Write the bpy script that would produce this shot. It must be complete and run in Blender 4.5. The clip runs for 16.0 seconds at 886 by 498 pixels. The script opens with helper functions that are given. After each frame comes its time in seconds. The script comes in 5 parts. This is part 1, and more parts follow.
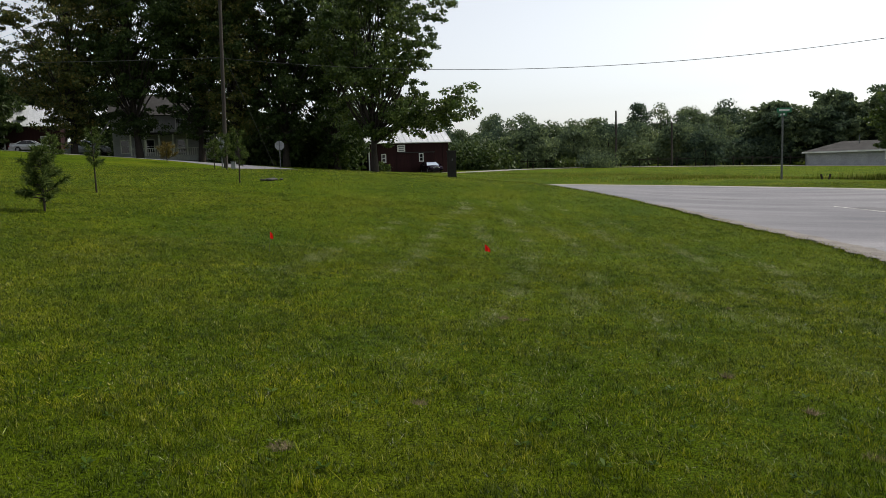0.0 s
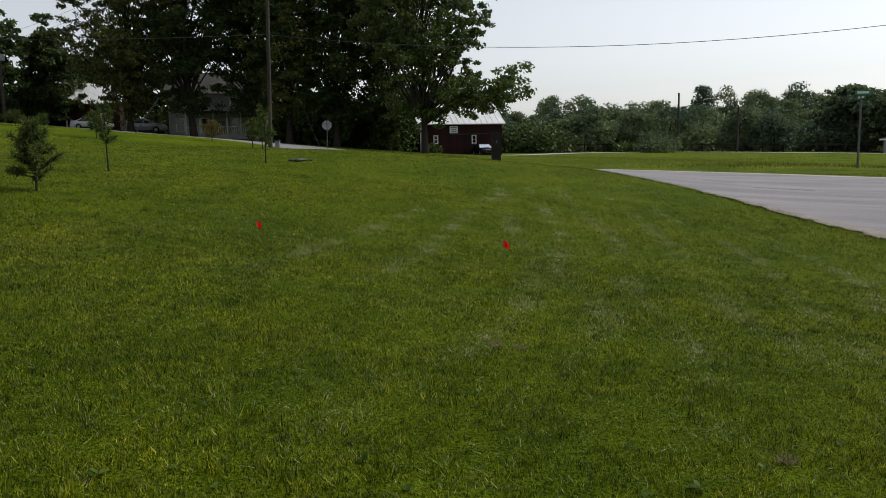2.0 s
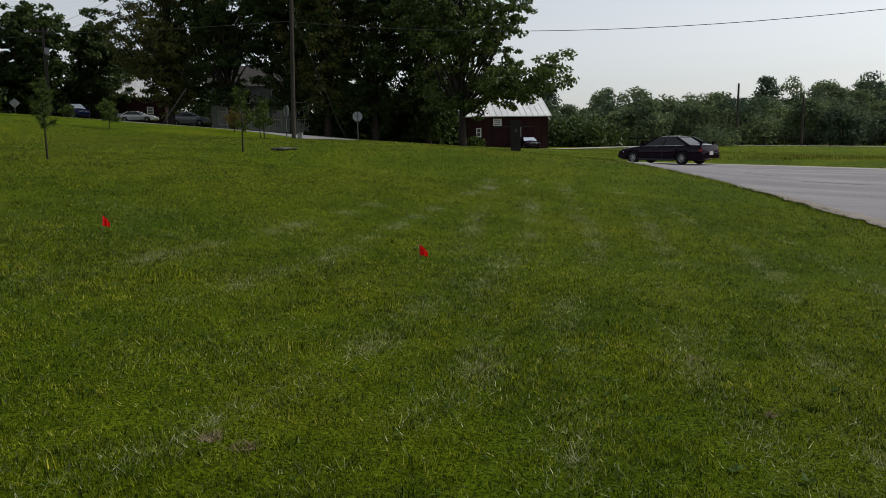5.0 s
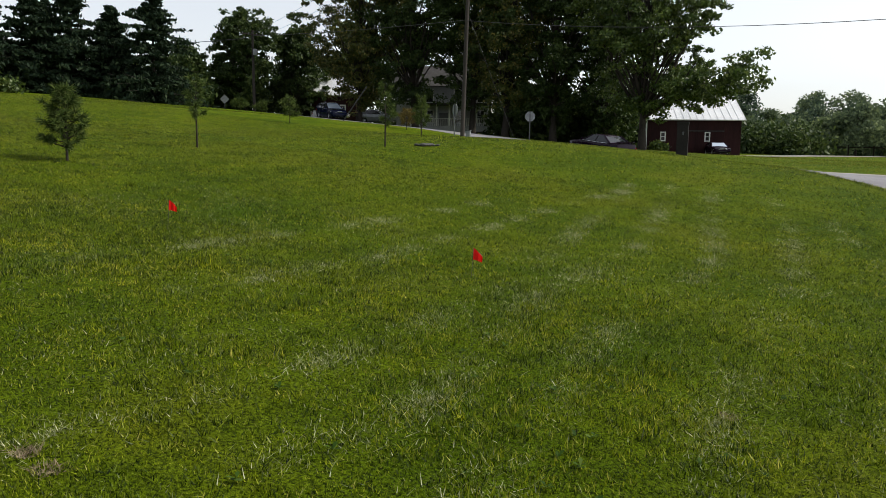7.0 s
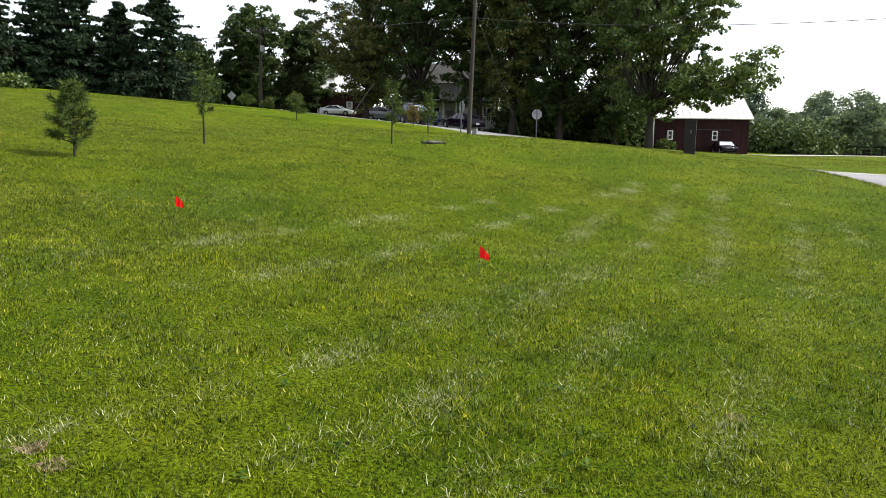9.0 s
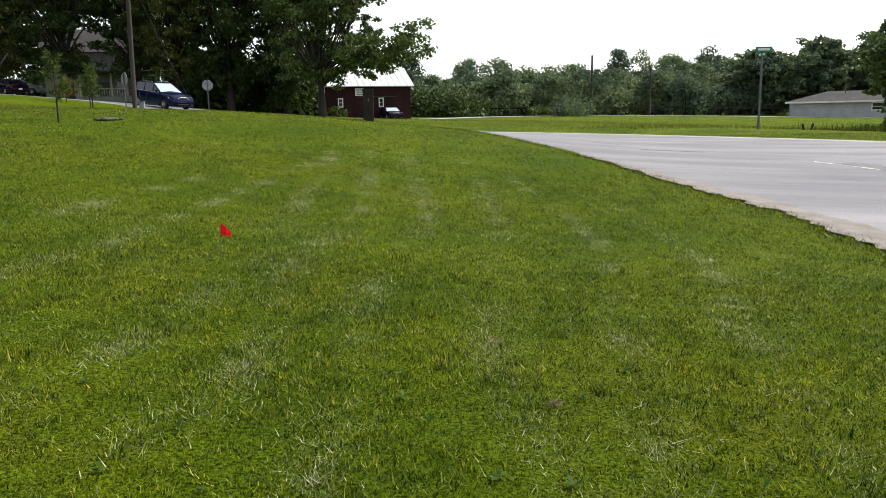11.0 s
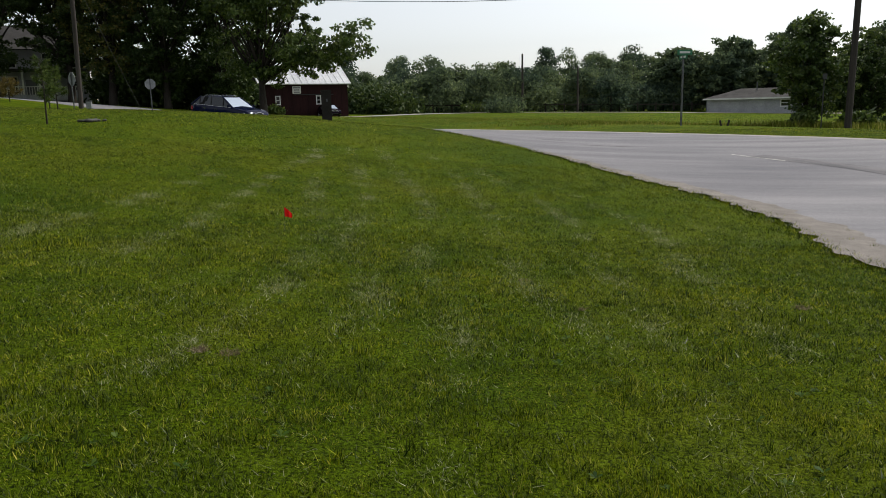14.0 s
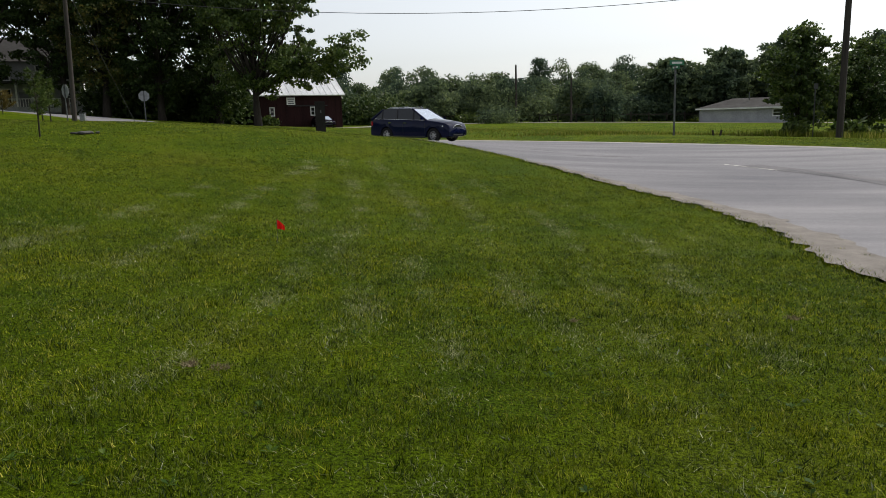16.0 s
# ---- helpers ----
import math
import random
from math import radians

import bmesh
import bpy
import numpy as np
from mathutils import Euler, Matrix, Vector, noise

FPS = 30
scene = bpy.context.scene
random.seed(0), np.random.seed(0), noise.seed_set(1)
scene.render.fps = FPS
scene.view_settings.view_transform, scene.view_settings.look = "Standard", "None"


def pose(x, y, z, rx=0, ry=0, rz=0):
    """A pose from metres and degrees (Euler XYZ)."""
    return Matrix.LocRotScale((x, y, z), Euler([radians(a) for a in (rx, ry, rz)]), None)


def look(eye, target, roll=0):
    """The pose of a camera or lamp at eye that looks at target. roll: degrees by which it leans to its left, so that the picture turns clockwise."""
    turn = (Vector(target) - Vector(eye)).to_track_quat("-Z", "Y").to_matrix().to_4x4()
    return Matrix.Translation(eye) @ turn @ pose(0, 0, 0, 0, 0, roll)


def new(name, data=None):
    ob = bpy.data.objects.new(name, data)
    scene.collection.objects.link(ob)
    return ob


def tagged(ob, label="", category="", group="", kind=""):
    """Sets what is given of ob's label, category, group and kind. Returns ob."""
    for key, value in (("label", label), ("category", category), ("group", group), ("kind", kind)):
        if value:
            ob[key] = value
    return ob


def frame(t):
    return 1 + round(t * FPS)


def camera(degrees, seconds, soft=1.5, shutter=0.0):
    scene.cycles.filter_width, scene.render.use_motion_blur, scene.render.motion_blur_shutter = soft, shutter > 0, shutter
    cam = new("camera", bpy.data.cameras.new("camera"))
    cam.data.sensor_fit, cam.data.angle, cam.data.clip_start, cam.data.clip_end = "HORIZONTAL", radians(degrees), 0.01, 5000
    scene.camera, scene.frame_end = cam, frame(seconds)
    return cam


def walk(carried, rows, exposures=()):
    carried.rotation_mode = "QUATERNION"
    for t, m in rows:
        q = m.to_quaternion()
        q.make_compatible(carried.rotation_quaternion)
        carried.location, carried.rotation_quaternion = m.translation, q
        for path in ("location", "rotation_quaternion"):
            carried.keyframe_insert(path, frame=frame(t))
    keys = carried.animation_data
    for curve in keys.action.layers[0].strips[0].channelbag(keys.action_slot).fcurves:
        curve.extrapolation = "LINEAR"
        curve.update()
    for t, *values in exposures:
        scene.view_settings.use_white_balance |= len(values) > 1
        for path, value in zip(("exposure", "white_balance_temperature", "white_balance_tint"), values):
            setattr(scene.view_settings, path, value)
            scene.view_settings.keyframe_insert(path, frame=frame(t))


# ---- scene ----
cam = camera(62.4, 16.0, soft=0.75)
PATH = [
    (0, (0.659, 0.894, 1.426), (0.545, 2.878, 1.204), -1.9),
    (0.5, (0.748, 1.27, 1.406), (0.64, 3.252, 1.165), -1.0),
    (1, (0.887, 1.632, 1.397), (0.774, 3.612, 1.136), -0.8),
    (1.5, (1.086, 2.023, 1.419), (0.887, 3.995, 1.151), -1.1),
    (2, (1.149, 2.412, 1.412), (0.882, 4.376, 1.146), -1.1),
    (2.5, (1.351, 2.799, 1.371), (1.019, 4.758, 1.146), -0.6),
    (3, (1.542, 3.2, 1.354), (1.168, 5.153, 1.142), 0.1),
    (3.5, (1.705, 3.618, 1.323), (1.354, 5.577, 1.12), 1.0),
    (4, (1.948, 4.073, 1.248), (1.586, 6.024, 1.0), 0.5),
    (4.2, (2.033, 4.231, 1.244), (1.658, 6.177, 0.975), -0.3),
    (6.3, (3.055, 5.853, 1.108), (2.424, 7.728, 0.819), 2.1),
    (6.5, (3.156, 5.904, 1.121), (2.417, 7.739, 0.83), 1.8),
    (7, (3.276, 6.001, 1.115), (2.391, 7.773, 0.845), 0.6),
    (7.5, (3.281, 5.991, 1.115), (2.377, 7.754, 0.84), 0.8),
    (8, (3.272, 6.009, 1.115), (2.371, 7.772, 0.835), 0.7),
    (8.5, (3.269, 6.014, 1.116), (2.369, 7.778, 0.839), 0.9),
    (9, (3.264, 6.012, 1.116), (2.365, 7.777, 0.839), 0.9),
    (9.5, (3.259, 6.009, 1.116), (2.366, 7.777, 0.84), 1.0),
    (10, (3.262, 6.004, 1.124), (2.654, 7.889, 0.846), 1.8),
    (10.2, (3.212, 5.968, 1.12), (2.786, 7.901, 0.836), 1.9),
    (12.3, (2.356, 4.485, 1.229), (2.408, 6.43, 0.766), -2.6),
    (12.5, (2.318, 4.362, 1.217), (2.378, 6.308, 0.758), -2.8),
    (13, (2.233, 4.071, 1.243), (2.328, 6.02, 0.807), -2.2),
    (13.5, (2.082, 3.828, 1.269), (2.214, 5.78, 0.857), -1.8),
    (14, (1.94, 3.656, 1.281), (2.055, 5.617, 0.907), -1.4),
    (14.5, (1.918, 3.631, 1.296), (2.027, 5.594, 0.93), -1.6),
    (15, (1.924, 3.619, 1.303), (2.05, 5.582, 0.939), -1.7),
    (15.5, (1.935, 3.63, 1.297), (2.06, 5.596, 0.949), -1.7),
    (16, (1.964, 3.658, 1.293), (2.094, 5.624, 0.946), -1.6),
]
EXPOSE = [(0.0, -0.63), (1.5, -0.70), (3.0, -0.95), (4.2, -0.97), (6.3, -0.92), (7.0, -0.40), (8.0, 0.26), (9.5, 0.50), (10.2, 0.12), (12.3, 0.15), (13.0, -0.04), (13.6, -0.54), (14.0, -0.70), (16.0, -0.70)]
walk(cam, [(t, look(eye, to, roll)) for t, eye, to, roll in PATH], EXPOSE)

# ---- world and sun ----
SUN_EL, SUN_AZ = radians(50), radians(60)   # azimuth from +y towards +x
sky_world = bpy.data.worlds.new("sky")
scene.world = sky_world
sky_world.use_nodes = True
wn = sky_world.node_tree
wn.nodes.clear()
sky = wn.nodes.new("ShaderNodeTexSky")
sky.sky_type, sky.sun_disc = "NISHITA", False
sky.sun_elevation, sky.sun_rotation = SUN_EL, SUN_AZ
sky.air_density, sky.dust_density, sky.ozone_density = 1.0, 1.6, 1.5
haze = wn.nodes.new("ShaderNodeHueSaturation")
haze.inputs["Saturation"].default_value = 0.30
haze.inputs["Value"].default_value = 1.68
bg = wn.nodes.new("ShaderNodeBackground")
bg.inputs["Strength"].default_value = 0.15
wout = wn.nodes.new("ShaderNodeOutputWorld")
wn.links.new(sky.outputs[0], haze.inputs["Color"])
wn.links.new(haze.outputs[0], bg.inputs["Color"])
wn.links.new(bg.outputs[0], wout.inputs["Surface"])
sun_data = bpy.data.lights.new("sun", "SUN")
sun_data.energy, sun_data.angle, sun_data.color = 5.0, radians(0.6), (1.0, 0.95, 0.86)
sun = new("sun", sun_data)
sun.matrix_world = look((0, 0, 60), (-math.sin(SUN_AZ) * math.cos(SUN_EL) * 10, -math.cos(SUN_AZ) * math.cos(SUN_EL) * 10, 60 - math.sin(SUN_EL) * 10))

# ---- materials ----


def node_mat(name):
    m = bpy.data.materials.new(name)
    m.use_nodes = True
    nt = m.node_tree
    return m, nt, nt.nodes["Principled BSDF"], nt.nodes["Material Output"]


def noise_node(nt, scale, detail=4.0, rough=0.55, stretch=(1, 1, 1)):
    tc = nt.nodes.new("ShaderNodeTexCoord")
    mp = nt.nodes.new("ShaderNodeMapping")
    mp.inputs["Scale"].default_value = stretch
    n = nt.nodes.new("ShaderNodeTexNoise")
    n.inputs["Scale"].default_value, n.inputs["Detail"].default_value, n.inputs["Roughness"].default_value = scale, detail, rough
    nt.links.new(tc.outputs["Object"], mp.inputs[0])
    nt.links.new(mp.outputs[0], n.inputs["Vector"])
    return n


def ramp_node(nt, stops):
    r = nt.nodes.new("ShaderNodeValToRGB")
    els = r.color_ramp.elements
    while len(els) < len(stops):
        els.new(0.5)
    for e, (p, c) in zip(els, stops):
        e.position, e.color = p, (*c, 1)
    return r


def mixed(nt, kind, fac, a, b):
    m = nt.nodes.new("ShaderNodeMix")
    m.data_type, m.blend_type = "RGBA", kind
    for sock, v in ((m.inputs[0], fac), (m.inputs[6], a), (m.inputs[7], b)):
        if isinstance(v, (int, float)):
            sock.default_value = v
        elif isinstance(v, tuple):
            sock.default_value = (*v, 1)
        else:
            nt.links.new(v, sock)
    return m.outputs[2]


def surface(name, dark, light, scale=3.0, fine=40.0, rough=0.8, bump=0.2, dist=0.01, metal=0.0, stretch=(1, 1, 1), coat=0.0):
    """Two scales of colour noise and a fine relief."""
    m, nt, p, _ = node_mat(name)
    big, small = noise_node(nt, scale, 5, 0.6, stretch), noise_node(nt, fine, 3, 0.6, stretch)
    r1 = ramp_node(nt, [(0.3, dark), (0.7, light)])
    r2 = ramp_node(nt, [(0.3, (0.62, 0.62, 0.62)), (0.75, (1.15, 1.15, 1.15))])
    nt.links.new(big.outputs[0], r1.inputs[0])
    nt.links.new(small.outputs[0], r2.inputs[0])
    nt.links.new(mixed(nt, "MULTIPLY", 1.0, r1.outputs[0], r2.outputs[0]), p.inputs["Base Color"])
    p.inputs["Roughness"].default_value, p.inputs["Metallic"].default_value = rough, metal
    p.inputs["Coat Weight"].default_value = coat
    if rough > 0.75:
        p.inputs["Specular IOR Level"].default_value = 0.2
    if bump:
        b = nt.nodes.new("ShaderNodeBump")
        b.inputs["Strength"].default_value, b.inputs["Distance"].default_value = bump, dist
        nt.links.new(small.outputs[0], b.inputs["Height"])
        nt.links.new(b.outputs[0], p.inputs["Normal"])
    return m


def foliage(name, stops, trans=0.35, rough=0.5, patches=None, spec=0.15, tussock_shade=None):
    """Leaves and blades: colour by island, part of the light passes through."""
    m, nt, p, out = node_mat(name)
    g = nt.nodes.new("ShaderNodeNewGeometry")
    r = ramp_node(nt, stops)
    nt.links.new(g.outputs["Random Per Island"], r.inputs[0])
    col = r.outputs[0]
    if patches:
        n = noise_node(nt, patches[0], 4, 0.6)
        r2 = ramp_node(nt, [(0.35, patches[1]), (0.65, patches[2])])
        nt.links.new(n.outputs[0], r2.inputs[0])
        col = mixed(nt, "MULTIPLY", 1.0, col, r2.outputs[0])
    # second noise multiplies in painted shade between tussocks
    if tussock_shade:
        n = noise_node(nt, tussock_shade[0], 3, 0.65)
        r3 = ramp_node(nt, [(0.36, tussock_shade[1]), (0.64, tussock_shade[2])])
        nt.links.new(n.outputs[0], r3.inputs[0])
        col = mixed(nt, "MULTIPLY", 1.0, col, r3.outputs[0])
    nt.links.new(col, p.inputs["Base Color"])
    p.inputs["Roughness"].default_value = rough
    p.inputs["Specular IOR Level"].default_value = spec
    t = nt.nodes.new("ShaderNodeBsdfTranslucent")
    nt.links.new(col, t.inputs["Color"])
    mx = nt.nodes.new("ShaderNodeMixShader")
    mx.inputs[0].default_value = trans
    nt.links.new(p.outputs[0], mx.inputs[1])
    nt.links.new(t.outputs[0], mx.inputs[2])
    nt.links.new(mx.outputs[0], out.inputs["Surface"])
    return m


def plain(name, color, rough=0.5, metal=0.0, coat=0.0, fine=25.0, vary=0.12):
    c = tuple(v * (1 - vary) for v in color), tuple(min(1, v * (1 + vary)) for v in color)
    return surface(name, c[0], c[1], 2.0, fine, rough, 0.05, 0.002, metal, coat=coat)


def turf():
    m, nt, p, _ = node_mat("lawn_turf")
    big, mid, fine = noise_node(nt, 0.35, 4), noise_node(nt, 2.2, 5), noise_node(nt, 55, 4, 0.7)
    r1 = ramp_node(nt, [(0.32, (0.062, 0.110, 0.003)), (0.52, (0.102, 0.150, 0.004)), (0.72, (0.150, 0.174, 0.010))])
    r2 = ramp_node(nt, [(0.25, (0.70, 0.75, 0.7)), (0.7, (1.2, 1.15, 1.1))])
    # r3: fine noise paints the shade between blades into the turf colour
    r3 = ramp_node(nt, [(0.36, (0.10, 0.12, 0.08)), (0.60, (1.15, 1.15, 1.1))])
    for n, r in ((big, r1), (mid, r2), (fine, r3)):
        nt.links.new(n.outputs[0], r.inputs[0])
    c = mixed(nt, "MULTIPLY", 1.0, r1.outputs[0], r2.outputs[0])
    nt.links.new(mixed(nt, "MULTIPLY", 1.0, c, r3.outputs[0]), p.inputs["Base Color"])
    p.inputs["Roughness"].default_value = 0.85
    p.inputs["Specular IOR Level"].default_value = 0.03
    b = nt.nodes.new("ShaderNodeBump")
    b.inputs["Strength"].default_value, b.inputs["Distance"].default_value = 0.9, 0.06
    nt.links.new(fine.outputs[0], b.inputs["Height"])
    nt.links.new(b.outputs[0], p.inputs["Normal"])
    return m


def glass_mat(name, tint, rough=0.03):
    m, nt, p, _ = node_mat(name)
    p.inputs["Base Color"].default_value = (*tint, 1)
    p.inputs["Roughness"].default_value = rough
    p.inputs["Specular IOR Level"].default_value = 0.6
    p.inputs["Coat Weight"].default_value = 0.0
    return m


M_TURF = turf()
M_BLADE = foliage("grass_blade", [(0.0, (0.006, 0.016, 0.001)), (0.38, (0.036, 0.066, 0.001)), (0.62, (0.150, 0.196, 0.003)), (0.90, (0.245, 0.285, 0.014)), (1.0, (0.38, 0.37, 0.09))], 0.36, 0.42, (1.3, (0.58, 0.70, 0.65), (1.36, 1.22, 1.1)), 0.22, (9.0, (0.50, 0.56, 0.55), (1.42, 1.36, 1.25)))
# pale colour paints sun glints off bent grass
M_GLINT = foliage("glint_grass", [(0.0, (0.11, 0.14, 0.03)), (0.6, (0.26, 0.285, 0.12)), (1.0, (0.60, 0.59, 0.40))], 0.3, 0.6, None, 0.04)
M_CLOVER = foliage("broad_weed_leaf", [(0.0, (0.02, 0.05, 0.006)), (0.7, (0.055, 0.105, 0.012)), (1.0, (0.11, 0.16, 0.03))], 0.35, 0.55, None, 0.10)
M_WEED = foliage("weed_leaf", [(0.0, (0.055, 0.080, 0.008)), (0.6, (0.14, 0.165, 0.02)), (1.0, (0.27, 0.25, 0.07))], 0.4, 0.6, None, 0.05)
M_ROAD = surface("worn_asphalt", (0.140, 0.137, 0.152), (0.275, 0.264, 0.274), 0.55, 90, 0.8, 0.4, 0.008, stretch=(0.25, 1.3, 1))
M_GRAVEL = surface("pale_gravel", (0.30, 0.28, 0.25), (0.46, 0.43, 0.39), 1.5, 60, 0.9, 0.6, 0.02)
M_SAND = surface("sandy_gravel", (0.17, 0.152, 0.135), (0.29, 0.262, 0.235), 2.5, 70, 0.95, 0.6, 0.015)
M_TAR = surface("tar_seam", (0.115, 0.113, 0.12), (0.165, 0.16, 0.168), 3, 60, 0.92, 0.2)
M_PATCH = surface("asphalt_repair", (0.105, 0.102, 0.110), (0.215, 0.205, 0.212), 1.6, 80, 0.9, 0.4, 0.008, stretch=(1.2, 0.3, 1))
M_LINE = surface("worn_road_paint", (0.55, 0.53, 0.48), (0.75, 0.73, 0.66), 6, 40, 0.7, 0.1)
M_BARK = surface("bark", (0.022, 0.018, 0.015), (0.06, 0.05, 0.042), 3, 22, 0.9, 0.8, 0.03, stretch=(1, 1, 0.25))
M_STEM = surface("young_stem", (0.022, 0.018, 0.014), (0.055, 0.045, 0.036), 6, 40, 0.9, 0.4, 0.005)
M_POLE = surface("weathered_pole_wood", (0.035, 0.03, 0.027), (0.075, 0.064, 0.056), 2, 30, 0.85, 0.5, 0.01, stretch=(4, 4, 0.15))
M_MAPLE = foliage("maple_leaf", [(0.0, (0.028, 0.052, 0.012)), (0.6, (0.076, 0.118, 0.026)), (1.0, (0.14, 0.18, 0.042))], 0.34, 0.42, (0.3, (0.7, 0.78, 0.8), (1.25, 1.15, 1.0)), 0.32)
M_DARKLEAF = foliage("dark_leaf", [(0.0, (0.024, 0.044, 0.014)), (0.6, (0.046, 0.074, 0.020)), (1.0, (0.085, 0.115, 0.032))], 0.28, 0.48, (0.25, (0.75, 0.8, 0.8), (1.2, 1.15, 1.0)), 0.16)
M_OAK = foliage("browning_leaf", [(0.0, (0.035, 0.055, 0.012)), (0.7, (0.10, 0.115, 0.025)), (1.0, (0.24, 0.19, 0.05))], 0.36, 0.42, None, 0.30)
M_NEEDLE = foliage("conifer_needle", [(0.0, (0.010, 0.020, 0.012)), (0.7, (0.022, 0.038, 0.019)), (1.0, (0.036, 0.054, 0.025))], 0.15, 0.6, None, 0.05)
# distance haze is mixed into this leaf colour: paler and bluer
M_WOODS = foliage("hazed_woods_leaf", [(0.0, (0.055, 0.078, 0.054)), (0.6, (0.094, 0.128, 0.080)), (1.0, (0.160, 0.200, 0.105))], 0.36, 0.6, (0.11, (0.62, 0.72, 0.80), (1.75, 1.65, 1.2)), 0.06)
M_SAPNEEDLE = foliage("young_pine_needle", [(0.0, (0.028, 0.050, 0.012)), (0.6, (0.070, 0.105, 0.024)), (1.0, (0.15, 0.18, 0.05))], 0.30, 0.6, None, 0.08)
M_RUST = foliage("reddish_leaf", [(0.0, (0.08, 0.06, 0.02)), (0.6, (0.15, 0.12, 0.03)), (1.0, (0.22, 0.16, 0.05))], 0.35)
M_RED = surface("barn_red_boards", (0.019, 0.0065, 0.0068), (0.034, 0.011, 0.011), 1.2, 18, 0.85, 0.3, 0.01, stretch=(1, 1, 0.1))
M_TIN = surface("pale_metal_roof", (0.62, 0.64, 0.66), (0.80, 0.81, 0.82), 0.6, 12, 0.45, 0.1, 0.005, metal=0.2)
M_WHITE = surface("white_paint", (0.62, 0.62, 0.60), (0.82, 0.82, 0.80), 1.5, 30, 0.7, 0.1, 0.004)
M_SHINGLE = surface("grey_shingle", (0.038, 0.036, 0.035), (0.075, 0.072, 0.07), 1.0, 25, 0.9, 0.4, 0.01)
M_SIDING = surface("pale_siding", (0.30, 0.31, 0.32), (0.42, 0.43, 0.44), 1.0, 30, 0.8, 0.1, 0.004)
M_DARKGLASS = glass_mat("window_glass", (0.012, 0.014, 0.016))
M_SIGNBACK = surface("bare_aluminium", (0.20, 0.21, 0.22), (0.31, 0.32, 0.33), 4, 30, 0.55, 0.05, 0.002, metal=0.35)
M_STEEL = surface("galvanised_steel", (0.08, 0.085, 0.09), (0.16, 0.165, 0.17), 4, 40, 0.5, 0.1, 0.002, metal=0.5)
M_GREENSIGN = plain("street_sign_green", (0.01, 0.16, 0.07), 0.5)
M_FLAG = foliage("red_flag_vinyl", [(0.0, (0.75, 0.012, 0.012)), (1.0, (0.80, 0.02, 0.015))], 0.35, 0.45)
M_BOX = surface("dark_brown_metal", (0.018, 0.016, 0.014), (0.030, 0.026, 0.024), 3, 40, 0.85, 0.1, 0.003)
M_STONE = surface("ash_and_stones", (0.055, 0.053, 0.05), (0.13, 0.125, 0.118), 6, 30, 0.9, 0.6, 0.02)
M_WIRE = plain("cable_black", (0.03, 0.03, 0.032), 0.6)
M_RUBBER = plain("tyre_rubber", (0.018, 0.018, 0.018), 0.85)
M_RIM = plain("alloy_wheel", (0.55, 0.56, 0.58), 0.3, 0.8)
M_CHROME = plain("chrome", (0.75, 0.76, 0.78), 0.12, 1.0)
M_NAVY = plain("dark_blue_car_paint", (0.005, 0.008, 0.032), 0.05)
M_PLUM = plain("dark_plum_car_paint", (0.009, 0.0025, 0.010), 0.05)
for paint_mat in (M_NAVY, M_PLUM):
    paint_mat.node_tree.nodes["Principled BSDF"].inputs["Specular IOR Level"].default_value = 0.15
# pale blue, part-metal base paints the bright sky's reflection into the glass
M_SCREEN = glass_mat("windscreen_glass", (0.50, 0.58, 0.68), 0.03)
M_SCREEN.node_tree.nodes["Principled BSDF"].inputs["Coat Weight"].default_value = 1.0
M_SCREEN.node_tree.nodes["Principled BSDF"].inputs["Metallic"].default_value = 0.55
M_SILVER = plain("silver_car_paint", (0.55, 0.56, 0.58), 0.3, 0.5, 1.0)
M_GREYPAINT = plain("grey_car_paint", (0.16, 0.17, 0.18), 0.3, 0.4, 0.5)
M_BLACKTRIM = plain("black_plastic", (0.015, 0.015, 0.016), 0.6)
M_LAMP = glass_mat("headlight_lens", (0.55, 0.57, 0.60), 0.08)
M_TAIL = glass_mat("tail_light_lens", (0.30, 0.01, 0.01), 0.1)
M_PLATE = plain("plate_white", (0.7, 0.7, 0.7), 0.5)
M_GREY = plain("plate_grey", (0.12, 0.12, 0.13), 0.5)
M_DEAD = surface("dead_plant", (0.16, 0.12, 0.07), (0.36, 0.29, 0.18), 8, 50, 0.9, 0.4, 0.01)

# ---- mesh helpers ----


def np_mesh(name, verts, faces):
    """A mesh from arrays: verts n x 3, faces m x k."""
    verts, faces = np.asarray(verts, np.float32), np.asarray(faces, np.int32)
    me = bpy.data.meshes.new(name)
    k = faces.shape[1]
    me.vertices.add(len(verts))
    me.vertices.foreach_set("co", verts.ravel())
    me.loops.add(faces.size)
    me.loops.foreach_set("vertex_index", faces.ravel())
    me.polygons.add(len(faces))
    me.polygons.foreach_set("loop_start", np.arange(0, faces.size, k, dtype=np.int32))
    me.update(calc_edges=True)
    return me


def smooth(me):
    me.polygons.foreach_set("use_smooth", [True] * len(me.polygons))
    return me


def link_mesh(name, me, mat, parent=None, label="", m=None):
    me.materials.append(mat)
    ob = new(name, me)
    if parent is not None:
        ob.parent = parent
    if m is not None:
        ob.matrix_basis = m
    return tagged(ob, label) if label else ob


def part(name, bm, mat, parent=None, label="", m=None, soft=False):
    me = bpy.data.meshes.new(name)
    bmesh.ops.recalc_face_normals(bm, faces=bm.faces)
    bm.to_mesh(me)
    bm.free()
    if soft:
        smooth(me)
    return link_mesh(name, me, mat, parent, label, m)


def thing(name, m, label, category, group="", kind=""):
    ob = new(name)
    ob.empty_display_size = 0.2
    ob.matrix_basis = m
    return tagged(ob, label, category, group, kind)


